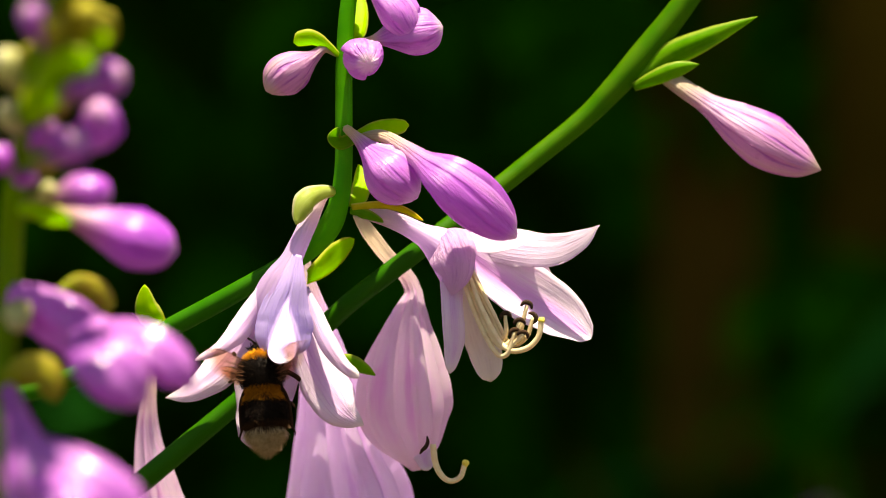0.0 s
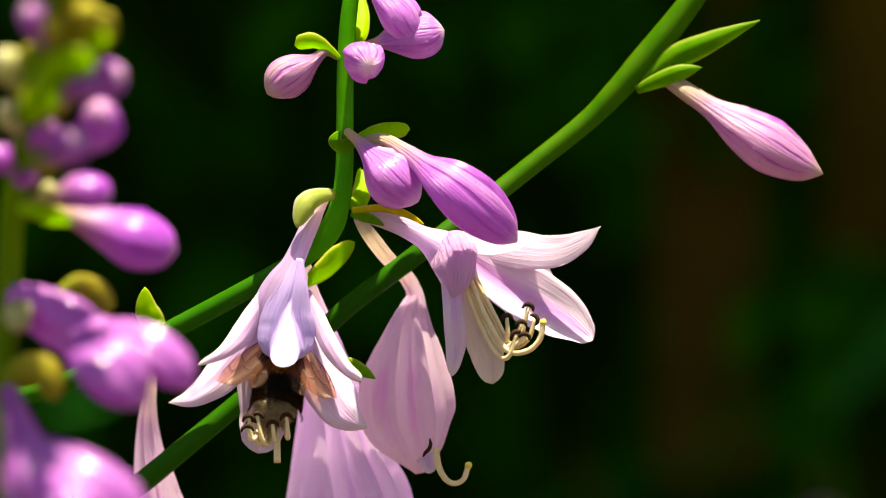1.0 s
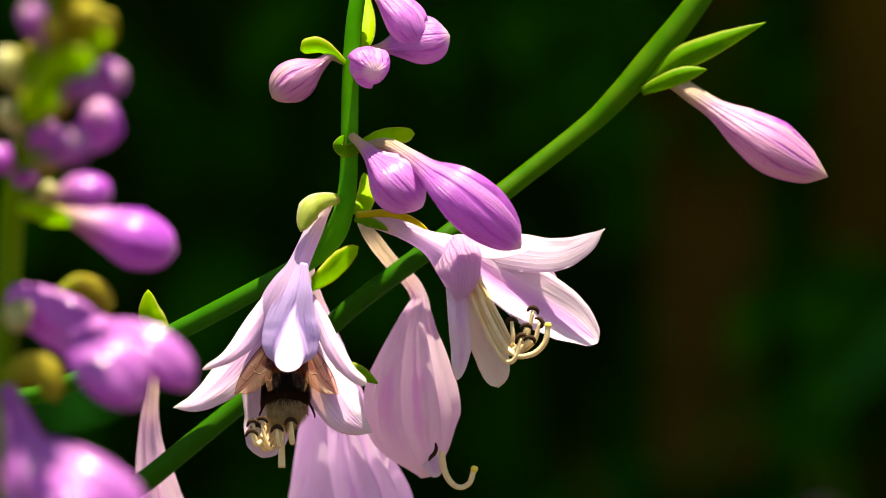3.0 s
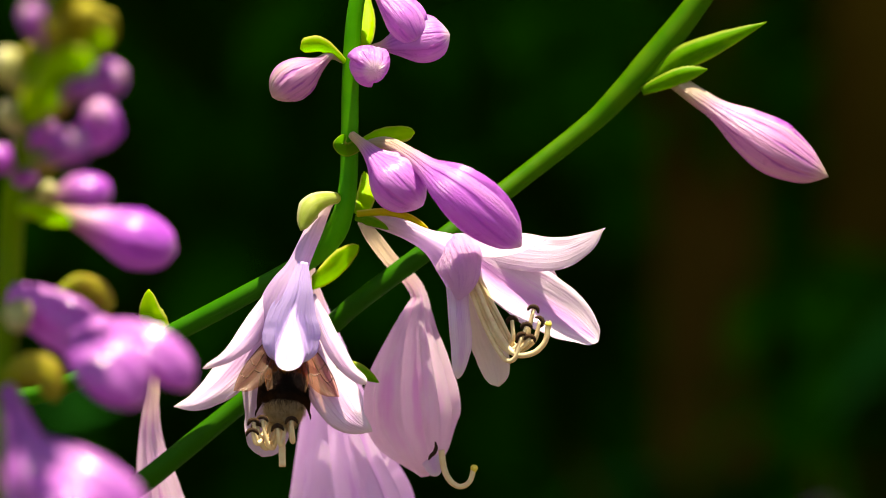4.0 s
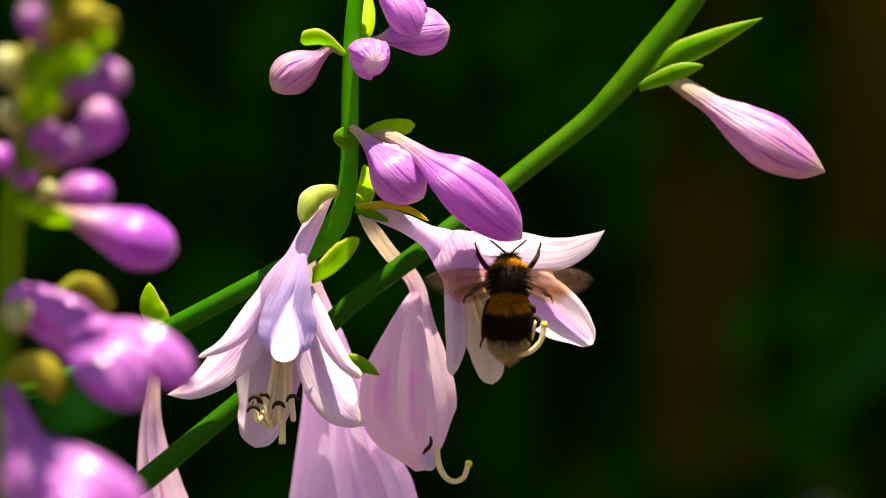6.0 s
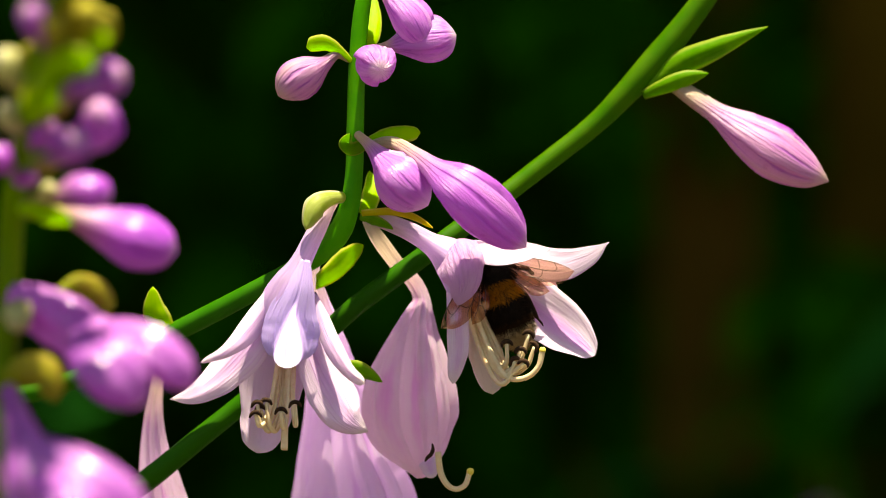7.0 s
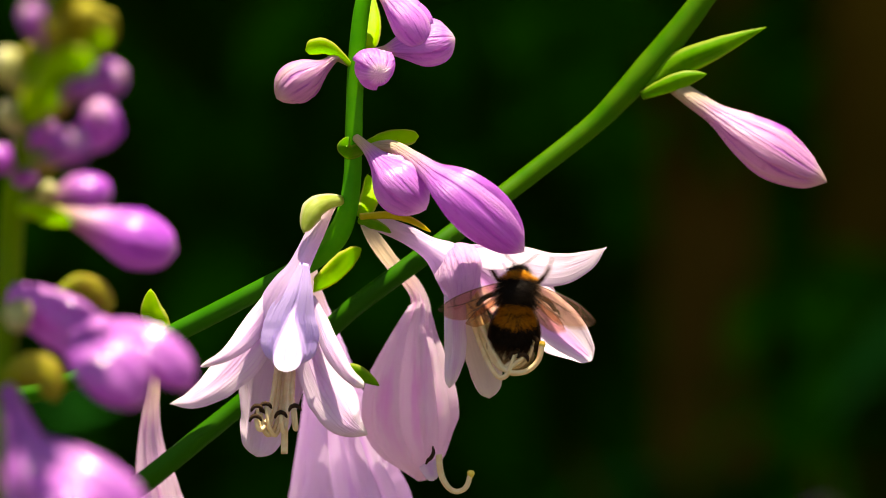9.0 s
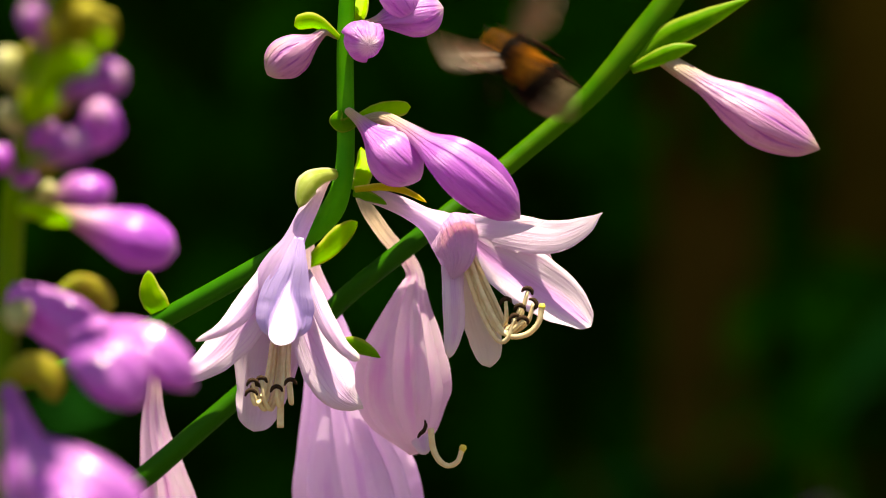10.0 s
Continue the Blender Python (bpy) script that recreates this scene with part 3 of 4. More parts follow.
def main_scape():
    a = thing("hosta_scape", G(620, 360), "green flower scape with lilac buds and open bells", "flower stalk", "hosta scapes")
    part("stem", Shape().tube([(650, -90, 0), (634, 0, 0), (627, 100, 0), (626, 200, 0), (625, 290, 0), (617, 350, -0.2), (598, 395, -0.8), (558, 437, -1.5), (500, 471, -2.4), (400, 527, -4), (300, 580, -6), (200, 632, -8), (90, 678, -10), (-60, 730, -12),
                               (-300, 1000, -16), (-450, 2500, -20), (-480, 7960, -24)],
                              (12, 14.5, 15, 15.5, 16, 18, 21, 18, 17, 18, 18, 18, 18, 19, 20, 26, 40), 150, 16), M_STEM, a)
    bract(a, [(642, 68, 0.4), (654, 45, -1.2), (657, 8, -4.4), (652, -40, -8.5)], (7, 13, 13, 4), M_BRACT, cup=0.2, twist=10, seed=1)
    bract(a, [(618, 92, .8), (596, 74, 1.4), (569, 62, 1.8), (537, 66, 1.8)], (5, 9, 16, 15), M_BRACT, seed=2)
    bract(a, [(645, 236, 1.4), (622, 246, 2.2), (606, 234, 2.6), (618, 216, 2.4)], (12, 14, 14, 6), M_BRACT_GREEN, cup=0.3, seed=3)
    bract(a, [(640, 234, 0.6), (672, 222, 0.8), (706, 213, 1.0), (741, 212, 1.2)], (8, 19, 20, 13), M_BRACT, cup=0.3, twist=-34, seed=4)
    bract(a, [(642, 358, -0.6), (653, 338, -2.2), (658, 312, -4.4), (652, 282, -7.0)], (10, 16, 16, 5), M_BRACT, cup=0.2, twist=10, seed=5)
    bract(a, [(612, 330, 1.2), (584, 333, 3.4), (559, 348, 5.0), (541, 388, 5.2)], (9, 16, 21, 8), M_BRACT_PALE, cup=0.7, twist=-6, seed=6)
    bract(a, [(640, 360, 1.8), (690, 356, 2.8), (730, 364, 3.2), (766, 382, 3.0)], (7, 8, 7, 3), M_BRACT_GOLD, seed=7)
    bract(a, [(636, 366, 1.2), (656, 371, 1.8), (676, 377, 2.0), (696, 385, 1.8)], (6, 11, 9, 3), M_BRACT_GREEN, seed=8)
    bract(a, [(564, 482, -3.0), (591, 464, -5.5), (618, 440, -7.5), (644, 414, -8.5)], (16, 26, 26, 12), M_BRACT, cup=0.2, twist=46, seed=9)
    bract(a, [(302, 578, -5.6), (284, 558, -5.0), (272, 532, -5.0), (272, 494, -5.2)], (14, 25, 23, 7), M_BRACT, cup=0.3, twist=-24, seed=10)
    bract(a, [(598, 636, 2.0), (628, 636, 2.6), (654, 644, 2.8), (681, 656, 2.8)], (8, 16, 14, 3), M_BRACT_GREEN, seed=12)
    bud(a, [(616, 88, .3), (592, 77, .8), (570, 92, 1.2), (545, 108, 1.6), (516, 128, 1.8), (488, 152, 1.8)], (5, 7, 13, 30, 35, 17), M_BUD_PALE, "young lilac bud with pale streaks")
    bud(a, [(642, 72, 0.8), (651, 82, 2.4), (658, 92, 4.2), (665, 100, 6.0), (669, 104, 7.4)], (7, 26, 35, 28, 13), M_BUD, "small violet bud pointing forwards")
    bud(a, [(640, -60, .4), (672, -36, .9), (700, -12, 1.6), (722, 14, 2.0), (738, 38, 2.2), (750, 56, 2.2)], (7, 11, 27, 34, 27, 9), M_BUD, "violet bud hanging from the stem")
    bud(a, [(640, 70, -.4), (680, 62, -.3), (708, 56, 0), (745, 50, 0.2), (778, 44, 0.2), (802, 38, 0.2)], (7, 9, 22, 39, 36, 14), M_BUD, "lilac bud with a pale tip")
    bud(a, [(626, 214, 2.4), (650, 236, 3.4), (672, 260, 4.4), (700, 290, 5.2), (727, 316, 5.6), (757, 342, 5.4)], (7, 10, 20, 46, 45, 18), M_BUD, "plump lilac bud, half in shade")
    bud(a, [(650, 238, .2), (692, 232, 2.0), (735, 254, 5.0), (772, 282, 9.2), (812, 312, 11.4), (858, 350, 10.4), (900, 386, 7.4), (932, 413, 5.2)], (9, 11, 13, 21, 42, 48, 34, 9), M_BUD_RICH, "large magenta bud with a pale neck")
    closed_bloom(a, [(556, 436, -2.4), (562, 490, -8), (574, 550, -13), (594, 640, -16.5), (606, 710, -18), (620, 800, -18.5), (634, 880, -18.5), (646, 980, -18.5), (650, 1060, -18.5)], (8, 13, 24, 42, 56, 80, 102, 96, 20), "large closing lilac bloom hanging below", M_BLOOM)
    closed_bloom(a, [(295, 588, -8), (284, 650, -12), (278, 715, -15), (280, 780, -15.5), (292, 850, -15.5), (304, 940, -15.5), (310, 1050, -15.5)], (8, 11, 15, 23, 36, 48, 10), "pale closed bloom hanging from the stalk")
    f4 = closed_bloom(a, [(650, 372, -1.6), (668, 400, -5.0), (698, 442, -10.5), (731, 478, -12), (745, 508, -12), (741, 536, -11.6), (734, 572, -10.6), (729, 616, -9.5), (725, 670, -9), (726, 730, -9), (738, 785, -9), (744, 826, -9)], (9, 13, 13, 13, 14, 24, 38, 56, 73, 75, 48, 8), "faded rose-lilac bloom, closed, its style hanging out")
    part("petal", Shape().petal([(752, 772, -8.0), (757, 798, -5.4), (764, 826, -4.6)], (14, 18, 9), seed=21, cup=0.4), M_PETAL, f4)
    anther(f4, [(764, 766, -2.6), (765, 776, -1.8), (761, 785, -1.5), (755, 790, -1.5), (751, 797, -1.6)], 3.4)
    part("style", Shape().tube([(774, 780, -4.2), (778, 815, -4.0), (790, 838, -3.8), (806, 846, -3.8), (822, 838, -3.8), (830, 816, -3.8)], (6, 6, 5.5, 5, 5, 5), 34, 10), M_FILAMENT, f4, "cream curled style")
    part("stigma", Shape().tube([(829, 822, -3.8), (831, 814, -3.8), (832, 809, -3.8)], (4, 7, 4), 8, 10), M_STIGMA, f4, "yellow stigma")
    return a, *open_flower_hanging(a), *open_flower_sideways(a), f4


def slanting_scape():
    b = thing("hosta_scape", G(350, 755, -9), "thick green slanting flower scape with one striped bud", "flower stalk", "hosta scapes")
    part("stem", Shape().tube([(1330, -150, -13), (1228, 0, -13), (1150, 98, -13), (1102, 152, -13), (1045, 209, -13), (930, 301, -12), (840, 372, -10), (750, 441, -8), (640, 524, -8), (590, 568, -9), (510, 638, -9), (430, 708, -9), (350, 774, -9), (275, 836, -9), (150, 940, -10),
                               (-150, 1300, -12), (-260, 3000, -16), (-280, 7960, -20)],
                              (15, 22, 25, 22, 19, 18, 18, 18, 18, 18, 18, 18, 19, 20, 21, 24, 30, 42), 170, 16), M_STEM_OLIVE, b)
    bract(b, [(1150, 142, -11.6), (1200, 100, -11.0), (1272, 66, -10.8), (1356, 27, -11.0)], (20, 25, 19, 2), M_BRACT_GREEN, seed=31, cup=0.6, twist=14)
    bract(b, [(1136, 152, -11.4), (1174, 136, -10.6), (1214, 121, -10.6), (1252, 111, -11.0)], (8, 14, 15, 3), M_BRACT_GREEN, cup=0.5, twist=12, seed=32)
    bud(b, [(1160, 108, -14.0), (1222, 153, -12.0), (1268, 184, -11.0), (1320, 219, -10.4), (1372, 252, -10.0), (1425, 282, -10.0), (1467, 300, -10.0)], (13, 16, 19, 37, 46, 32, 7), M_BUD_PALE, "long lilac bud with white stripes and cream neck")
    return b


def near_scape():
    """The stalk that stands nearer to the lens, out of focus."""
    D = 72
    c = thing("hosta_scape", G(20, 700, D), "green flower scape crowded with lilac buds, close by", "flower stalk", "hosta scapes")
    part("stem", Shape().tube([(150, -120, D + 59), (90, 20, D + 41), (62, 140, D + 25), (40, 260, D + 10), (22, 380, D), (14, 560, D), (4, 760, D), (-10, 1100, D), (-60, 3000, D), (-80, 9260, D)], (8, 14, 17, 18, 19, 18, 19, 22, 30, 46), 60, 14), M_STEM_LIGHT, c)
    lean = lambda ctrl: [(u, v, d + 0.10 * max(0.0, 330 - v)) for u, v, d in ctrl]  # its top leans towards the lens
    B = lambda ctrl, radii, mat=M_BUD_DEEP, label="lilac bud": bud(c, lean(ctrl), [0.74 * r for r in radii], mat, label, n=24)
    B([(28, 376, D), (80, 378, D - 4), (130, 386, D - 7), (185, 404, D - 8), (240, 424, D - 8), (292, 440, D - 8), (314, 446, D - 8)], (12, 15, 20, 42, 60, 42, 9))
    B([(50, 352, D + 4), (95, 350, D + 7), (136, 338, D + 8), (172, 342, D + 8), (196, 354, D + 8)], (8, 14, 30, 32, 12))
    B([(70, 280, D + 4), (130, 262, D + 8), (164, 244, D + 10), (178, 216, D + 10), (172, 188, D + 10)], (6, 10, 30, 40, 22))
    B([(52, 286, D + 9), (88, 284, D + 14), (112, 270, D + 18), (130, 254, D + 20), (138, 238, D + 20)], (6, 10, 26, 34, 16))
    B([(60, 200, D + 4), (110, 180, D + 9), (152, 160, D + 10), (192, 140, D + 10), (220, 128, D + 10)], (6, 10, 18, 34, 16))
    B([(60, 186, D + 6), (95, 172, D + 12), (130, 156, D + 16), (156, 150, D + 18), (172, 146, D + 18)], (5, 9, 16, 24, 12))
    B([(46, 256, D - 2), (40, 285, D), (46, 308, D + 4), (62, 330, D + 6)], (6, 20, 32, 12))
    B([(46, 262, D + 2), (66, 252, D + 6), (80, 238, D + 8), (88, 216, D + 8)], (6, 18, 28, 12))
    B([(84, 110, D + 8), (76, 70, D + 10), (62, 38, D + 12), (44, 14, D + 12)], (6, 16, 28, 14))
    B([(88, 96, D + 10), (92, 70, D + 14), (96, 50, D + 16), (100, 32, D + 16)], (6, 14, 22, 10), M_YOUNG, "olive young bud")
    B([(66, 150, D - 4), (52, 120, D - 2), (60, 96, D), (78, 78, D)], (6, 18, 24, 8), M_YOUNG, "olive young bud")
    B([(95, 110, D + 6), (124, 84, D + 8), (146, 50, D + 8), (158, 10, D + 8)], (8, 22, 38, 22), M_YOUNG, "olive budding tip")
    B([(100, 100, D + 2), (140, 84, D + 4), (174, 60, D + 4), (192, 26, D + 4)], (8, 18, 28, 14), M_YOUNG, "olive budding tip")
    B([(95, 60, D + 6), (104, 20, D + 8), (112, -20, D + 8), (118, -60, D + 8)], (8, 22, 32, 12), M_YOUNG, "olive budding tip")
    B([(60, 220, D + 6), (84, 200, D + 8), (100, 186, D + 8), (112, 166, D + 8)], (6, 18, 22, 8), M_YOUNG, "olive young bud")
    B([(60, 300, D + 6), (78, 296, D + 10), (92, 290, D + 10), (108, 292, D + 10)], (6, 16, 18, 6), M_YOUNG, "olive young bud")
    B([(55, 190, D), (34, 150, D), (14, 118, D), (-10, 96, D)], (6, 18, 34, 12), M_YOUNG_PALE, "cream young bud")
    B([(48, 236, D), (36, 222, D + 2), (24, 206, D + 4), (10, 186, D + 4)], (6, 20, 32, 14), M_YOUNG_PALE, "cream young bud")
    B([(60, 352, D + 2), (76, 346, D + 6), (88, 336, D + 8), (96, 326, D + 8)], (5, 12, 18, 8), M_YOUNG_PALE, "cream young bud")
    B([(24, 540, D), (32, 550, D + 4), (30, 566, D + 7), (20, 584, D + 8)], (8, 24, 28, 8), M_YOUNG_PALE, "cream young bud")
    B([(-30, 250, D), (-20, 270, D + 4), (2, 285, D + 6), (20, 300, D + 6)], (8, 24, 30, 8))
    bract(c, lean([(66, 150, D + 12), (100, 128, D + 17), (135, 116, D + 18), (166, 108, D + 18)]), (10, 26, 26, 10), M_BRACT, seed=41)
    bract(c, lean([(75, 95, D + 10), (110, 95, D + 13), (150, 92, D + 13), (190, 60, D + 12)]), (10, 24, 24, 8), M_BRACT, seed=42)
    bract(c, lean([(50, 220, D + 12), (66, 196, D + 15), (84, 172, D + 16), (96, 140, D + 16)]), (12, 28, 28, 8), M_BRACT, seed=43)
    bract(c, lean([(40, 300, D + 5), (62, 290, D + 8), (80, 280, D + 9), (92, 272, D + 9)]), (8, 18, 18, 6), M_BRACT_GREEN, seed=44)
    bract(c, [(30, 372, D + 4), (62, 380, D + 6), (95, 388, D + 6), (130, 394, D + 6)], (8, 18, 18, 5), M_BRACT, seed=45)
    bract(c, [(104, 520, D - 4), (140, 512, D - 6), (172, 528, D - 6), (194, 556, D - 6)], (8, 20, 22, 10), M_YOUNG, seed=46)
    bract(c, [(8, 690, D + 4), (45, 672, D + 6), (75, 680, D + 7), (98, 712, D + 7)], (14, 32, 34, 12), M_YOUNG, seed=47)
    bract(c, [(-30, 720, D + 6), (-6, 755, D + 8), (8, 790, D + 8), (6, 830, D + 8)], (10, 28, 30, 8), M_BRACT_GREEN, seed=48)
    # the half-open flower with two swollen lobes
    s = Shape().tube([(14, 517, D), (60, 542, D + 1), (108, 568, D + 2), (146, 594, D + 4), (178, 616, D + 7), (205, 634, D + 10)], (18, 34, 42, 40, 44, 20), 30, 30, 6, 0.2, blunt=True)
    f = part("flower", s, M_NEAR, c, "half-open lilac flower", G(14, 517, D))
    part("petal", Shape().tube([(146, 600, D + 8), (212, 604, D + 13), (270, 626, D + 15), (314, 660, D + 15), (341, 686, D + 14)], (18, 28, 33, 28, 6), 24, 40, 3, 0.25, saw=0.3, phase=0.5), M_NEAR, f)
    part("petal", Shape().tube([(150, 604, D + 14), (172, 634, D + 18), (200, 660, D + 20), (230, 688, D + 20), (258, 710, D + 19)], (24, 40, 46, 36, 8), 24, 40, 3, 0.25, saw=0.3, phase=0.2), M_NEAR, f)
    # the large swollen flower lower down
    s = Shape().tube([(16, 694, D + 10), (34, 752, D + 20), (60, 832, D + 27), (92, 892, D + 29), (118, 962, D + 29), (135, 1052, D + 29)], (14, 20, 40, 68, 92, 74), 30, 48, 6, 0.26)
    f = part("flower", s, M_NEAR, c, "large swollen lilac flower", G(16, 694, D + 10))
    for ctrl, radii in (([(34, 786, D + 30), (92, 818, D + 33), (160, 854, D + 35), (216, 904, D + 35), (250, 982, D + 33)], (14, 28, 34, 34, 8)),
                        ([(24, 794, D + 32), (52, 826, D + 37), (74, 872, D + 39), (90, 932, D + 39), (100, 1002, D + 38)], (12, 24, 25, 28, 8)),
                        ([(60, 842, D + 36), (104, 878, D + 42), (136, 922, D + 44), (156, 992, D + 43)], (16, 30, 36, 10))):
        part("petal", Shape().tube(ctrl, radii, 26, 44, 3, 0.2, saw=0.2, phase=0.4), M_NEAR, f)
    return c


def far_flower():
    """A violet flower head low in the distance."""
    x, y = 0.180, 1.12
    t = thing("hosta_scape", (x, y, 0), "distant dim scape with violet flowers in shade", "flower stalk", "hosta scapes")
    part("stem", Shape().tube([(x - 0.02, y, 0), (x, y, 0.25), (x + 0.002, y, 0.5)], (0.004, 0.003, 0.0015), 12, 8, grid=False), M_STEM, t)
    for k in range(7):
        a, z = 2.4 * k, 0.408 + 0.011 * k
        dx, dy = math.cos(a), math.sin(a)
        part("bud", Shape().tube([(x, y, z), (x + 0.008 * dx, y + 0.008 * dy, z + 0.003), (x + 0.018 * dx, y + 0.018 * dy, z - 0.002), (x + 0.032 * dx, y + 0.032 * dy, z - 0.012)], (0.001, 0.003, 0.007, 0.001), 14, 14, 6, 0.15, grid=False), M_BUD_DEEP, t)


ground()
background()
leaf_clump(0.44, 1.34, ((3.3, 0.05, 0.60, 0.20), (2.6, 0.16, 0.50, 0.18), (4.4, 0.14, 0.44, 0.2), (0.4, 0.14, 0.5, 0.2), (5.6, 0.16, 0.42, 0.2)), 3)
leaf_clump(-0.12, 1.45, ((5.2, 0.2, 0.42, 0.2), (3.9, 0.16, 0.44, 0.18), (0.2, 0.2, 0.46, 0.19), (2.2, 0.18, 0.5, 0.2)), 8)
SCAPE, HANGING, STAMENS, SIDEWAYS, CURLED, FADED = main_scape()
SLANT = slanting_scape()
near_scape()
far_flower()


# ---- the bumblebee ----
def fur(parent, name, material, centre, radii, lo, hi, count, length, lean, rng, shape=None, width=0.036, label=""):
    """Hairs on an ellipsoid between two stations of its long axis (-1 the rear, 1 the front). Millimetres."""
    s = Shape()
    for _ in range(count):
        x = rng.uniform(lo, hi)
        a = rng.uniform(0, 2 * math.pi)
        r = math.sqrt(max(0.0, 1 - x * x)) * (shape(x) if shape else 1.0)
        p = Vector((centre[0] + radii[0] * x, centre[1] + radii[1] * r * math.cos(a), centre[2] + radii[2] * r * math.sin(a)))
        nrm = Vector((x / radii[0], math.cos(a) * r / radii[1], math.sin(a) * r / radii[2])).normalized()
        d = (nrm + Vector((-lean, 0, 0)) + 0.28 * Vector((rng.gauss(0, 1), rng.gauss(0, 1), rng.gauss(0, 1)))).normalized()
        ln = length * rng.uniform(0.6, 1.2)
        e1 = d.orthogonal().normalized() * width
        e2 = d.cross(e1)
        b = len(s.v)
        mid = p + d * ln * 0.5
        tip = p + d * ln + Vector((-lean * 0.25 * ln, 0, 0))
        for q in (p - nrm * 0.08 + e1, p - nrm * 0.08 - e1 * 0.5 + e2 * 0.86, p - nrm * 0.08 - e1 * 0.5 - e2 * 0.86, mid + e1 * 0.7, mid - e1 * 0.35 + e2 * 0.6, mid - e1 * 0.35 - e2 * 0.6, tip):
            s.v.append(tuple(q * 0.001))
            s.uv.append((0.5, 0.5))
        for i in range(3):
            j = (i + 1) % 3
            s.f += [(b + i, b + j, b + 3 + j, b + 3 + i), (b + 3 + i, b + 3 + j, b + 6)]
    return tagged(part(name, s, material, parent, label, at_world(parent)), kind="stuff")


def mm(shape):
    shape.v = [(x * 0.001, y * 0.001, z * 0.001) for x, y, z in shape.v]
    return shape


def wing(bee, name, side, root, length, width, material, vein):
    """A membrane with its veins; it grows along y from its root."""
    s = Shape()
    n, c = 16, 8
    top, low, uvs = [], [], []
    for i in range(n + 1):
        f = i / n
        w = width * (0.22 + 0.78 * math.sin(math.pi * min(1.0, 0.12 + f * 0.70)) ** 1.1) * math.sqrt(max(0.0, 1 - max(0.0, (f - 0.72) / 0.28) ** 2.4) + 0.001)
        lead = 0.10 * width * math.sin(math.pi * f) + 0.28 * width * f - 0.5 * width * max(0.0, f - 0.8)
        row, row2, ur = [], [], []
        for j in range(c + 1):
            g = j / c
            z = 0.10 * math.sin(g * 9.4) * (0.3 + 0.7 * f) + 0.12 * math.sin(math.pi * f)
            row.append(Vector((lead - w * g + 0.25 * width, side * f * length, z)))
            row2.append(Vector((lead - w * g + 0.25 * width, side * f * length, z - 0.02)))
            ur.append((g, f))
        top.append(row), low.append(row2), uvs.append(ur)
    s.grid(top, uvs, side > 0).grid(low, uvs, side < 0)
    ob = part(name, mm(s), material, bee, "clear brownish wing", (0, 0, 0))
    ob.location = Vector(root) * 0.001
    for spec in (((0, 0), (0.35, 0), (0.7, 0), (0.92, 0.05)), ((0, 0.4), (0.3, 0.4), (0.6, 0.42), (0.85, 0.3)), ((0.02, 0.8), (0.3, 0.72), (0.55, 0.8), (0.7, 0.92)), ((0.45, 0.0), (0.5, 0.2), (0.47, 0.4)), ((0.68, 0.0), (0.72, 0.2), (0.68, 0.4)), ((0.55, 0.42), (0.58, 0.6), (0.52, 0.8))):
        pts = []
        for f, g in spec:
            i, j = min(n, round(f * n)), min(c, round(g * c))
            pts.append(tuple(Vector(top[i][j]) + Vector((0, 0, 0.03))))
        v = part("vein", mm(Shape().tube(pts, [0.07] * (len(pts) - 1) + [0.035], 14, 5, grid=False)), vein, ob, "", (0, 0, 0))
        v.location = (0, 0, 0)
    return ob


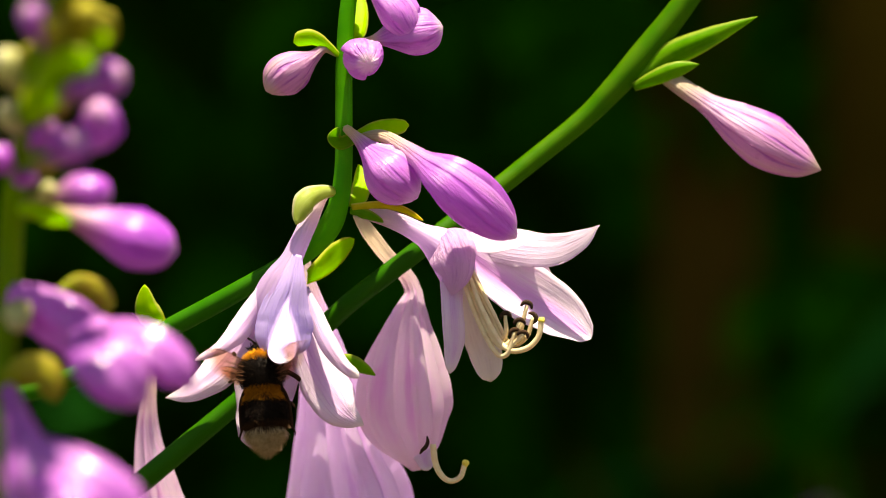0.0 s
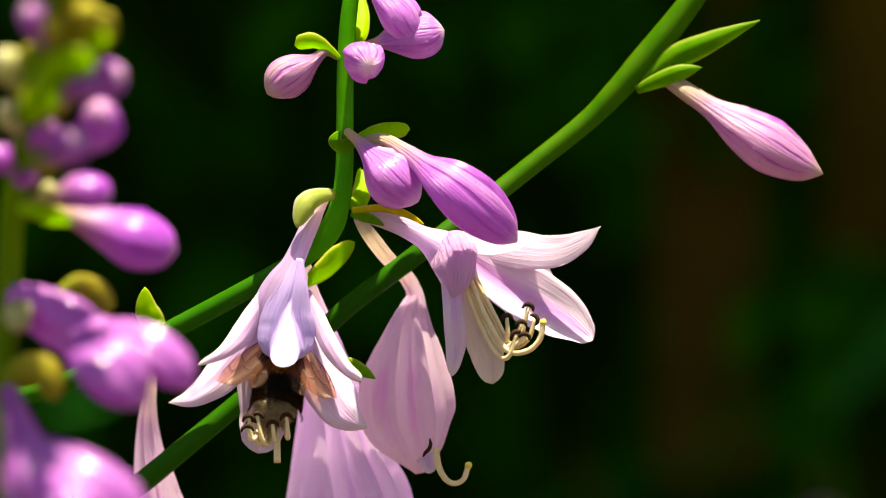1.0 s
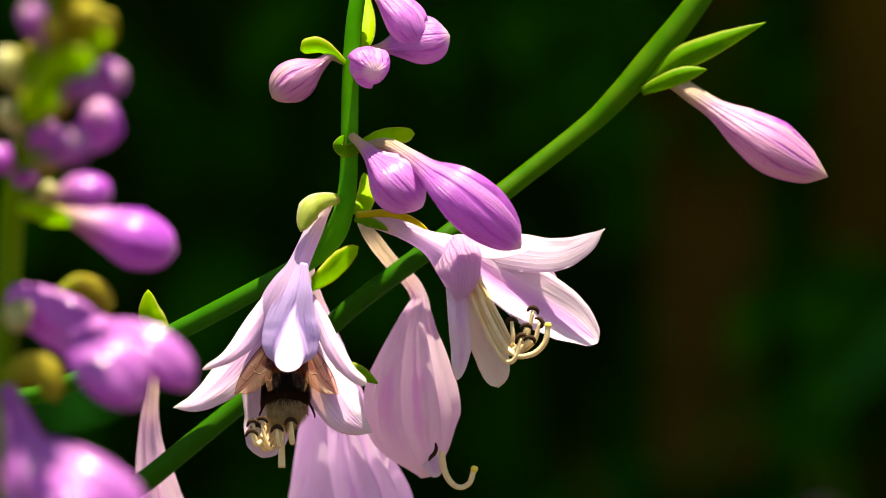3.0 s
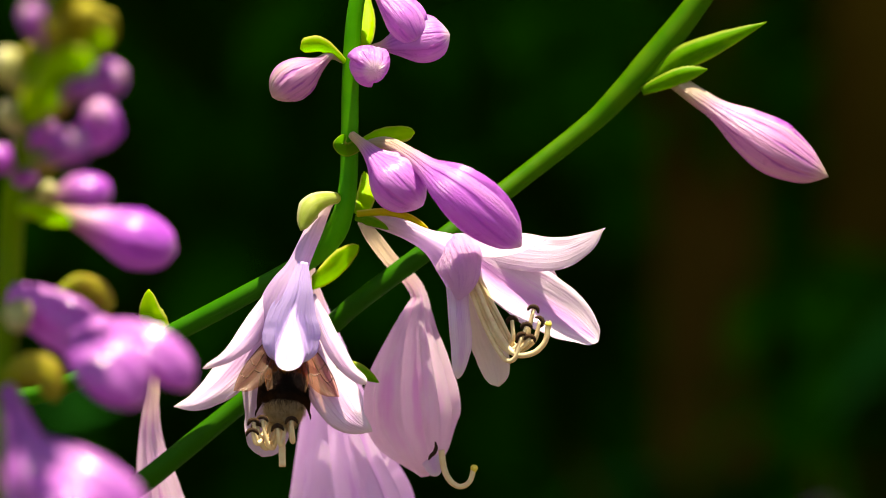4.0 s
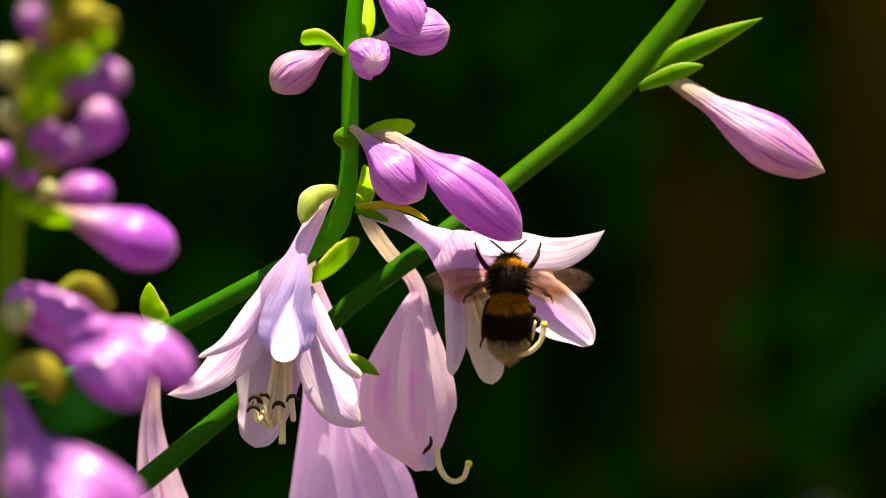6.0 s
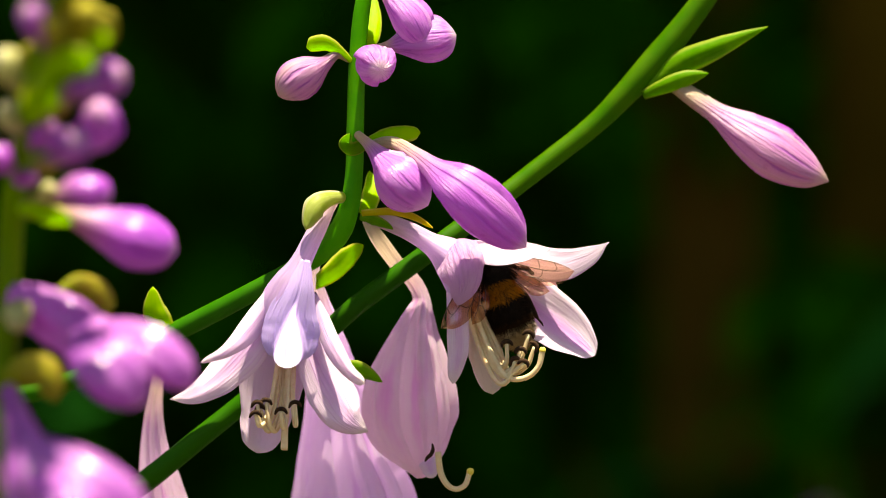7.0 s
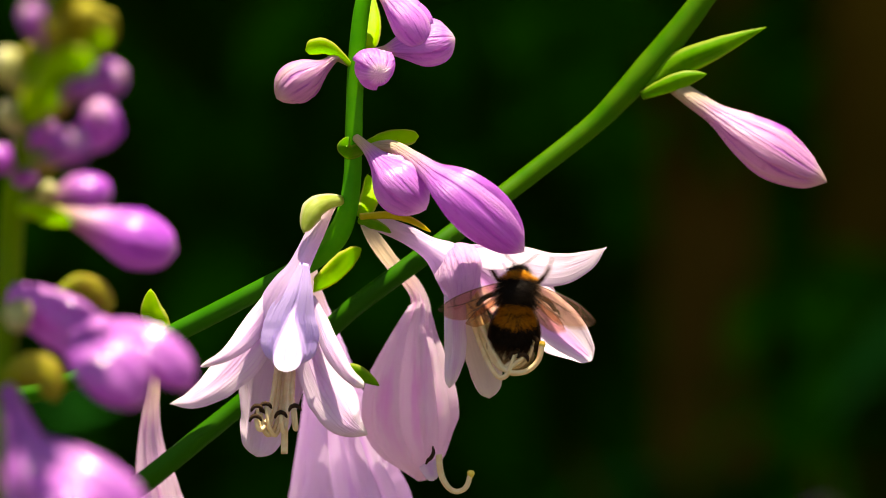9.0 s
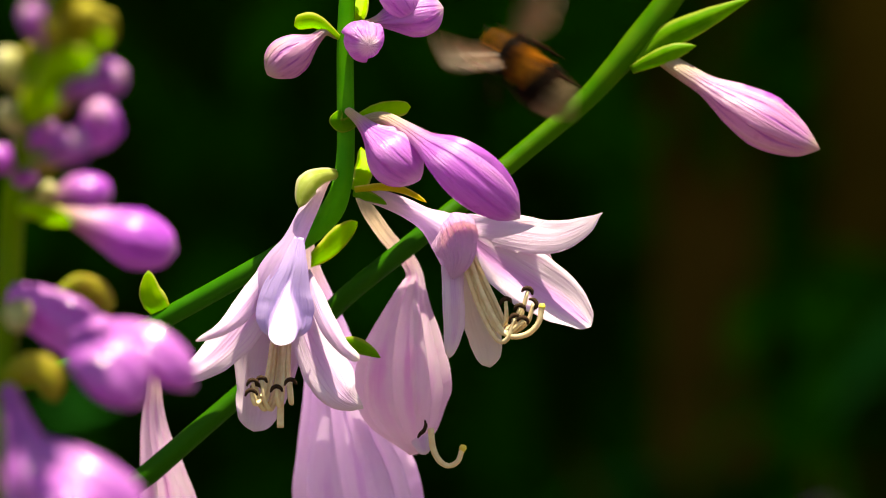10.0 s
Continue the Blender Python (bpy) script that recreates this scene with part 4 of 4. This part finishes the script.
def bumblebee():
    rng = random.Random(11)
    black = plain_material("bee black", (0.008, 0.006, 0.005), (0.018, 0.011, 0.008), 2200.0, 0.6, spec=0.15)
    black_fur = plain_material("fur black", (0.007, 0.005, 0.004), (0.02, 0.012, 0.008), 1500.0, 0.9, thin=0.1, bump=0.1, spec=0.08)
    amber_fur = plain_material("fur amber", (0.70, 0.30, 0.022), (0.42, 0.16, 0.014), 1500.0, 0.8, thin=0.3, bump=0.1, spec=0.1)
    brown_fur = plain_material("fur brown", (0.075, 0.032, 0.010), (0.03, 0.014, 0.006), 1500.0, 0.8, thin=0.25, bump=0.1, spec=0.1)
    buff_fur = plain_material("fur buff", (0.70, 0.58, 0.39), (0.44, 0.33, 0.18), 1500.0, 0.8, thin=0.3, bump=0.1, spec=0.1)
    leg_m = plain_material("leg brown", (0.016, 0.008, 0.005), (0.034, 0.014, 0.007), 2500.0, 0.7, spec=0.05)
    eye_m = plain_material("eye", (0.012, 0.010, 0.010), (0.02, 0.016, 0.014), 3000.0, 0.15)
    m = Mat("wing membrane")
    n = m.noise(900.0, 3.0)
    m.finish(m.mix(n, (0.17, 0.11, 0.08), (0.24, 0.16, 0.12)), 0.3, spec=0.6)
    tr, mx = m.node("ShaderNodeBsdfTransparent"), m.node("ShaderNodeMixShader")
    tr.inputs["Color"].default_value = (0.95, 0.78, 0.64, 1)
    mx.inputs[0].default_value = 0.10
    m.t.links.new(tr.outputs[0], mx.inputs[1]), m.t.links.new(m.b.outputs[0], mx.inputs[2])
    m.t.links.new(mx.outputs[0], m.out.inputs["Surface"])
    vein_m = plain_material("wing vein", (0.07, 0.03, 0.015), (0.12, 0.05, 0.02), 2500.0, 0.4)

    bee = thing("bumblebee", (0, 0, 0), "furry bumblebee, amber and black bands, buff tail", "bumblebee")
    TC, TR = (0, 0, 0), (2.8, 2.8, 2.6)
    AC, AR = (-5.8, 0, -0.7), (4.4, 2.9, 2.7)
    tail = lambda x: 1.0 - 0.44 * max(0.0, -x) ** 1.5
    thorax = part("thorax", mm(Shape().ball(TC, TR)), black, bee)
    abdomen = part("abdomen", mm(Shape().ball(AC, AR, 20, 24, tail)), black, bee, "", (-0.0026, 0, -0.0006))
    part("waist", mm(Shape().tube([(-1.6, 0, -0.4), (-2.4, 0, -0.6), (-3.2, 0, -0.6)], (1.3, 1.0, 1.5), 8, 12, grid=False)), black, bee)
    head = part("head", mm(Shape().ball((3.2, 0, -1.5), (1.25, 1.55, 1.6))), black, bee)
    for sd in (1, -1):
        part("eye", mm(Shape().ball((3.4, sd * 1.25, -1.3), (0.6, 0.45, 1.0), 10, 12)), eye_m, head, "glossy black eye")
        part("antenna", mm(Shape().tube([(4.1, sd * 0.4, -0.9), (4.7, sd * 0.9, -0.3), (5.0, sd * 1.3, -0.3), (5.7, sd * 2.0, -0.9), (6.3, sd * 2.6, -1.6)], (0.16, 0.14, 0.15, 0.16, 0.10), 18, 7, grid=False)), black, head)
    part("tongue", mm(Shape().tube([(3.9, 0, -2.5), (4.5, 0, -3.2), (4.9, 0, -4.2)], (0.4, 0.26, 0.10), 10, 8, grid=False)), leg_m, head)
    fur(head, "fur", black_fur, (3.2, 0, -1.5), (1.25, 1.55, 1.6), -0.9, 0.95, 420, 0.75, 0.1, rng)
    fur(thorax, "fur", amber_fur, TC, TR, 0.62, 1.0, 900, 0.9, -0.1, rng, label="amber collar")
    fur(thorax, "fur", black_fur, TC, TR, -0.60, 0.66, 3000, 0.9, 0.15, rng, label="black band")
    fur(thorax, "fur", amber_fur, TC, TR, -1.0, -0.58, 900, 0.9, 0.4, rng, label="amber rear edge")
    fur(abdomen, "fur", brown_fur, AC, AR, 0.78, 1.0, 600, 0.9, 0.8, rng, tail, label="brown foremost band")
    fur(abdomen, "fur", amber_fur, AC, AR, 0.48, 0.84, 1700, 0.9, 0.9, rng, tail, label="amber band")
    fur(abdomen, "fur", black_fur, AC, AR, -0.20, 0.52, 3400, 0.9, 0.9, rng, tail, label="black band")
    fur(abdomen, "fur", brown_fur, AC, AR, -0.52, -0.14, 1700, 1.0, 0.9, rng, tail, label="brown band")
    fur(abdomen, "fur", buff_fur, AC, AR, -1.0, -0.40, 4200, 1.5, 0.9, rng, tail, label="buff tail")
    legs = (((1.5, 1.2, -2.0), (2.4, 2.8, -2.6), (3.2, 3.6, -1.6), (4.4, 4.2, -2.6), (5.2, 4.3, -2.9)),
            ((0.0, 1.5, -2.2), (0.2, 3.4, -2.6), (-0.6, 4.7, -1.7), (-1.2, 5.4, -3.3), (-1.2, 5.9, -4.0)),
            ((-1.3, 1.4, -2.1), (-2.2, 2.6, -2.8), (-4.0, 3.3, -2.6), (-6.4, 3.4, -3.4), (-7.6, 3.6, -3.8)))
    for k, ctrl in enumerate(legs):
        for sd in (1, -1):
            pts = [(x, sd * y, z) for x, y, z in ctrl]
            leg = part("leg", mm(Shape().tube(pts, (0.42, 0.40, 0.34, 0.30 if k < 2 else 0.44, 0.16), 24, 8, grid=False)), leg_m, bee)
            part("foot", mm(Shape().tube([pts[-1], (pts[-1][0] + (0.6 if k == 0 else -0.5), pts[-1][1] + 0.25 * sd, pts[-1][2] - 0.3), (pts[-1][0] + (1.1 if k == 0 else -1.1), pts[-1][1] + 0.3 * sd, pts[-1][2] - 0.25)], (0.15, 0.14, 0.07), 8, 6, grid=False)), leg_m, leg)
    wings = []
    for sd in (1, -1):
        wings.append((wing(bee, "forewing", sd, (0.6, 2.0 * sd, 1.5), 9.8, 3.7, m.m, vein_m), sd, 0.0, (0.6, 2.0 * sd, 1.5)))
        wings.append((wing(bee, "hindwing", sd, (-0.6, 2.0 * sd, 1.3), 6.6, 2.4, m.m, vein_m), sd, 13.0, (-0.6, 2.0 * sd, 1.3)))
    return bee, wings, abdomen


def bee_pose(u, v, d, heading, pitch, roll):
    """Heading: degrees clockwise from upright; pitch: the head tips away from the eye; roll: about its long axis."""
    m = Matrix(((0, -1, 0, 0), (0, 0, -1, 0), (1, 0, 0, 0), (0, 0, 0, 1)))
    turn = Matrix.Rotation(radians(heading), 4, 'Y') @ Matrix.Rotation(radians(-pitch), 4, 'X')
    return Matrix.Translation(G(u, v, d)) @ turn @ m @ Matrix.Rotation(radians(roll), 4, 'X')


def wing_pose(root, sd, sweep, lift, twist=0.0):
    """sweep: degrees back from square to the body; lift: degrees up."""
    return Matrix.Translation(Vector(root) * 0.001) @ Matrix.Rotation(radians(sd * sweep), 4, 'Z') @ Matrix.Rotation(radians(sd * lift), 4, 'X') @ Matrix.Rotation(radians(twist), 4, 'Y')


BEE, WINGS, ABDOMEN = bumblebee()


# ---- all that moves ----
def swing(ob, rows):
    """Rows: seconds, millimetres to the right, millimetres up, degrees of lean to the right."""
    rest = Vector(ob.location)
    walk(ob, [(t, Matrix.Translation(rest + Vector((x * 0.001, 0, z * 0.001))) @ Matrix.Rotation(radians(a), 4, 'Y')) for t, x, z, a in rows])


def motions():
    # the stalks sway in the wind and under the bee's weight
    swing(SCAPE, [(0, -1.38, -0.76, -0.10), (0.5, -1.79, -0.44, -0.44), (1, -1.28, -1.22, 0.11), (1.5, -0.70, -1.89, 0.43), (2, -1.05, -1.65, 0.24), (2.5, -0.77, -1.92, 0.67), (4, -0.67, -1.71, 0.47), (4.5, -0.39, -1.77, 0.58), (5, -0.73, -1.60, 0.52), (5.5, -0.84, -0.37, 0.14), (7, 0.02, -1.61, 0.95), (7.5, -0.39, -1.05, 0.55), (8, -0.16, -1.95, 0.91), (8.5, 0.21, -1.43, 1.16), (9, -0.26, -2.08, 1.29), (9.5, 0.38, -0.78, 0.60), (9.6, 0, 0, 0), (10, -0.98, 1.69, -0.84)])
    swing(SLANT, [(0, -0.97, -0.56, -0.25), (0.5, -1.33, -0.63, -0.59), (1, -0.85, -0.65, 0.05), (1.5, -0.38, -0.61, 0.58), (2, -0.56, -0.50, 0.17), (2.5, -0.44, -0.52, 0.34), (4, -0.32, -0.46, 0.39), (4.5, -0.14, -0.42, 0.54), (5, -0.35, -0.45, 0.34), (5.5, -0.56, -0.28, -0.22), (7, -0.42, -0.70, 0.67), (7.5, -0.60, -0.59, 0.26), (8, -0.68, -0.98, 0.83), (8.5, -0.13, -0.42, 0.57), (9, -0.63, -0.82, 0.64), (9.5, 0.00, -0.20, 0.34), (9.6, 0, 0, 0), (10, -0.29, 0.62, -1.43)])
    swing(HANGING, [(0, 0.00, 0.00, -1.22), (0.5, 0.00, 0.00, -1.02), (1, 0.00, 0.00, -2.09), (1.5, 0.00, 0.00, -3.03), (2, 0.00, 0.00, -3.00), (2.5, 0.00, 0.00, -2.84), (4, 0.00, 0.00, -2.62), (4.5, 0.00, 0.00, -2.81), (5, 0.00, 0.00, -2.99), (5.5, 0.00, 0.00, -0.72), (7, 0.00, 0.00, -0.72), (7.5, 0.00, 0.00, -0.51), (8, 0.00, 0.00, -1.11), (8.5, 0.00, 0.00, -1.39), (9, 0.00, 0.00, -1.52), (9.5, 0.00, 0.00, -0.87), (9.6, 0, 0, 0), (10, 0.00, 0.00, 0.22)])
    swing(SIDEWAYS, [(0, 0.00, 0.00, -1.31), (0.5, 0.00, 0.00, -0.80), (1, 0.00, 0.00, -1.99), (1.5, 0.00, 0.00, -3.13), (2, 0.00, 0.00, -2.97), (2.5, 0.00, 0.00, -3.09), (4, 0.00, 0.00, -2.81), (4.5, 0.00, 0.00, -3.02), (5, 0.00, 0.00, -2.95), (5.5, 0.00, 0.00, -1.18), (7, 0.00, 0.00, 0.26), (7.5, 0.00, 0.00, 1.12), (8, 0.00, 0.00, 0.33), (8.5, 0.00, 0.00, 0.04), (9, 0.00, 0.00, 0.29), (9.5, 0.00, 0.00, -0.64), (9.6, 0, 0, 0), (10, 0.00, 0.00, 0.70)])
    swing(FADED, [(0, 0.00, 0.00, -1.20), (0.5, 0.00, 0.00, -0.71), (1, 0.00, 0.00, -1.96), (1.5, 0.00, 0.00, -2.87), (2, 0.00, 0.00, -2.97), (2.5, 0.00, 0.00, -3.01), (4, 0.00, 0.00, -2.64), (4.5, 0.00, 0.00, -2.74), (5, 0.00, 0.00, -2.64), (5.5, 0.00, 0.00, -1.19), (7, 0.00, 0.00, -1.11), (7.5, 0.00, 0.00, -0.57), (8, 0.00, 0.00, -1.28), (8.5, 0.00, 0.00, -1.65), (9, 0.00, 0.00, -2.09), (9.5, 0.00, 0.00, -0.72), (9.6, 0, 0, 0), (10, 0.00, 0.00, 0.79)])
# the bee: seconds, place on the grid, nearness in mm, heading, pitch, roll
    flight = [(0.0, 462, 661, 5.0, -5, 9, 0), (0.1, 466, 663, 5.0, -4, 9, 0), (0.2, 500, 668, 6.0, 6, 4, 0), (0.3, 498, 668, 6.0, 4, 4, 0),
              (0.4, 478, 664, 6.0, -1, 5, 0), (0.5, 482, 648, 4.2, -2, 12, 0), (0.6, 488, 655, 5.4, 5, 8, 0), (0.7, 479, 660, 5.0, 4, 8, 0),
              (0.8, 470, 650, 4.0, 12, 12, 0), (0.9, 480, 640, 2.6, 14, 18, 0), (1.0, 502, 622, 1.6, 8, 22, 0), (1.2, 510, 620, 1.2, -2, 25, 0),
              (1.5, 511, 620, 1.2, -2, 25, 0), (2.0, 508, 618, 1.2, -1, 25, 0), (2.5, 508, 620, 1.2, -1, 25, 0), (3.2, 509, 620, 1.2, 0, 25, 2),
              (4.0, 508, 620, 1.2, 1, 25, 6), (4.4, 508, 620, 1.2, 3, 25, 10), (4.6, 506, 626, 1.2, 2, 25, 6), (4.7, 502, 620, 1.2, 2, 22, 0),
              (4.8, 496, 632, 1.6, 2, 20, 0), (4.9, 490, 645, 2.4, 4, 16, 0), (5.0, 494, 660, 3.6, 4, 8, 0), (5.1, 522, 702, 7.0, 20, -35, 0),
              (5.2, 556, 702, 8.5, -8, -50, 0), (5.3, 550, 662, 9.0, 16, -40, 0), (5.4, 575, 590, 9.0, 30, 5, -15), (5.5, 610, 530, 9.5, 32, 34, -80),
              (5.6, 697, 505, 9.0, 50, 30, -12), (5.7, 803, 510, 9.0, 18, 20, 0), (6.0, 900, 500, 9.0, 0, 10, 0), (6.4, 945, 505, 8.0, -12, 10, 0),
              (6.8, 924, 515, 5.0, -16, 10, 0), (6.9, 890, 508, 4.0, -28, 16, 6), (7.0, 874, 486, 0.4, -23, 14, 4), (7.2, 864, 480, -0.6, -26, 20, 2),
              (7.5, 863, 478, -0.8, -26, 22, 0), (8.0, 866, 482, -0.8, -26, 22, 0), (8.5, 869, 478, -0.8, -26, 22, 0), (8.7, 869, 480, 0.0, -26, 20, 0),
              (8.8, 888, 494, 2.5, -12, 20, -6), (8.9, 896, 514, 4.5, -2, 14, 0), (9.0, 916, 522, 6.0, 4, 10, 0), (9.1, 963, 524, 7.0, 28, 5, 0),
              (9.2, 1003, 505, 8.5, 24, 5, 0), (9.3, 1080, 506, 9.0, 25, 30, 0), (9.4, 1162, 470, 9.0, -15, 50, 22), (9.5, 1196, 372, 9.0, -42, 52, 62),
              (9.6, 1254, 392, 8.5, -66, 46, 64), (9.7, 1262, 392, 8.0, -64, 42, 58), (9.8, 1210, 316, 7.0, -60, 42, 54), (9.9, 1104, 202, 6.5, -54, 36, 36), (10.0, 906, 96, 6.0, -54, 30, 24)]
    walk(BEE, [(r[0], bee_pose(*r[1:])) for r in flight])
    # wings: at rest half folded, beating in flight; seconds, sweep, lift, beat
    states = [(0.0, -6, 62, 26), (0.7, 8, 50, 30), (0.85, 45, 5, 14), (1.0, 58, 8, 4), (1.1, 68, 6, 0), (4.4, 66, 6, 0), (4.7, 56, 10, 0), (4.85, 35, 12, 12), (5.1, 60, 0, 6), (5.3, 55, 0, 10), (5.45, 15, 12, 44),
              (6.7, 10, 12, 44), (6.95, 35, 12, 12), (7.1, 44, 4, 0), (8.65, 44, 4, 0), (8.8, 40, 8, 12), (9.2, 25, 12, 24), (9.4, -8, 10, 40), (10.0, -14, 10, 40)]
    times = [0.0]
    for a, b in zip(states, states[1:]):
        k = max(1, round((b[0] - a[0]) * FPS)) if a[3] + b[3] > 0 else 1
        times += [a[0] + (b[0] - a[0]) * (i + 1) / k for i in range(k)]
    for ob, sd, extra, root in WINGS:
        rows = []
        for t in times:
            sweep, lift, beat = (float(np.interp(t, [s[0] for s in states], [s[c] for s in states])) for c in (1, 2, 3))
            sweep += float(np.interp(t, (6.85, 7.1, 8.65, 8.85), (0, 12, 12, 0) if sd > 0 else (0, 6, 6, 0)))
            sweep += float(np.interp(t, (9.35, 9.45, 10.0), (0, -28, -18) if sd > 0 else (0, 12, 8)))
            lift += float(np.interp(t, (6.85, 7.1, 8.65, 8.85), (0, 0, 0, 0) if sd > 0 else (0, -3, -3, 0)))
            wave = math.sin(round(t * FPS) * 2.2)
            rows.append((t, wing_pose(root, sd, sweep + extra * (sweep / 45.0 + 0.6), lift + beat * wave, 8 * wave * beat / 30)))
        walk(ob, rows)
    # the tail hangs in flight and curls against the flower
    curl = [(0.0, 0), (0.9, 0), (1.3, 6), (4.6, 6), (5.0, 0), (5.15, 20), (5.4, 10), (5.7, 25), (6.7, 20), (7.1, 24), (8.7, 24), (9.0, 34), (9.3, 20), (9.5, 30), (10.0, 32)]
    hinge = Vector(ABDOMEN.location)
    walk(ABDOMEN, [(t, Matrix.Translation(hinge) @ Matrix.Rotation(radians(-a), 4, 'Y')) for t, a in curl])
    # the stamens give way under the bee
    for ob in STAMENS:
        rest = Vector(ob.location)
        walk(ob, [(t, Matrix.Translation(rest + Vector((-0.0010 * k, 0.001 * b, -0.0018 * k)))) for t, k, b in ((0.0, 0.5, 6.0), (0.7, 0.7, 5.0), (1.0, 1.0, 0.5), (1.5, 1.0, 0.0), (4.6, 1.0, 0.0), (5.0, 0.8, 0.0), (5.3, 0.0, 2.0), (10.0, 0.0, 2.0))])

    for ob in CURLED:
        rest = Vector(ob.location)
        walk(ob, [(t, Matrix.Translation(rest + Vector((-0.0004 * k, 0.0032 * b, -0.0022 * k)))) for t, k, b in ((0.0, 0.0, 0.0), (6.3, 0.0, 0.0), (6.7, 1.0, 0.3), (7.0, 1.0, 1.0), (7.3, 0.3, 1.0), (8.7, 0.25, 1.0), (9.1, 0.3, 0.3), (9.35, 0.0, 0.0), (10.0, 0.0, 0.0))])


motions()
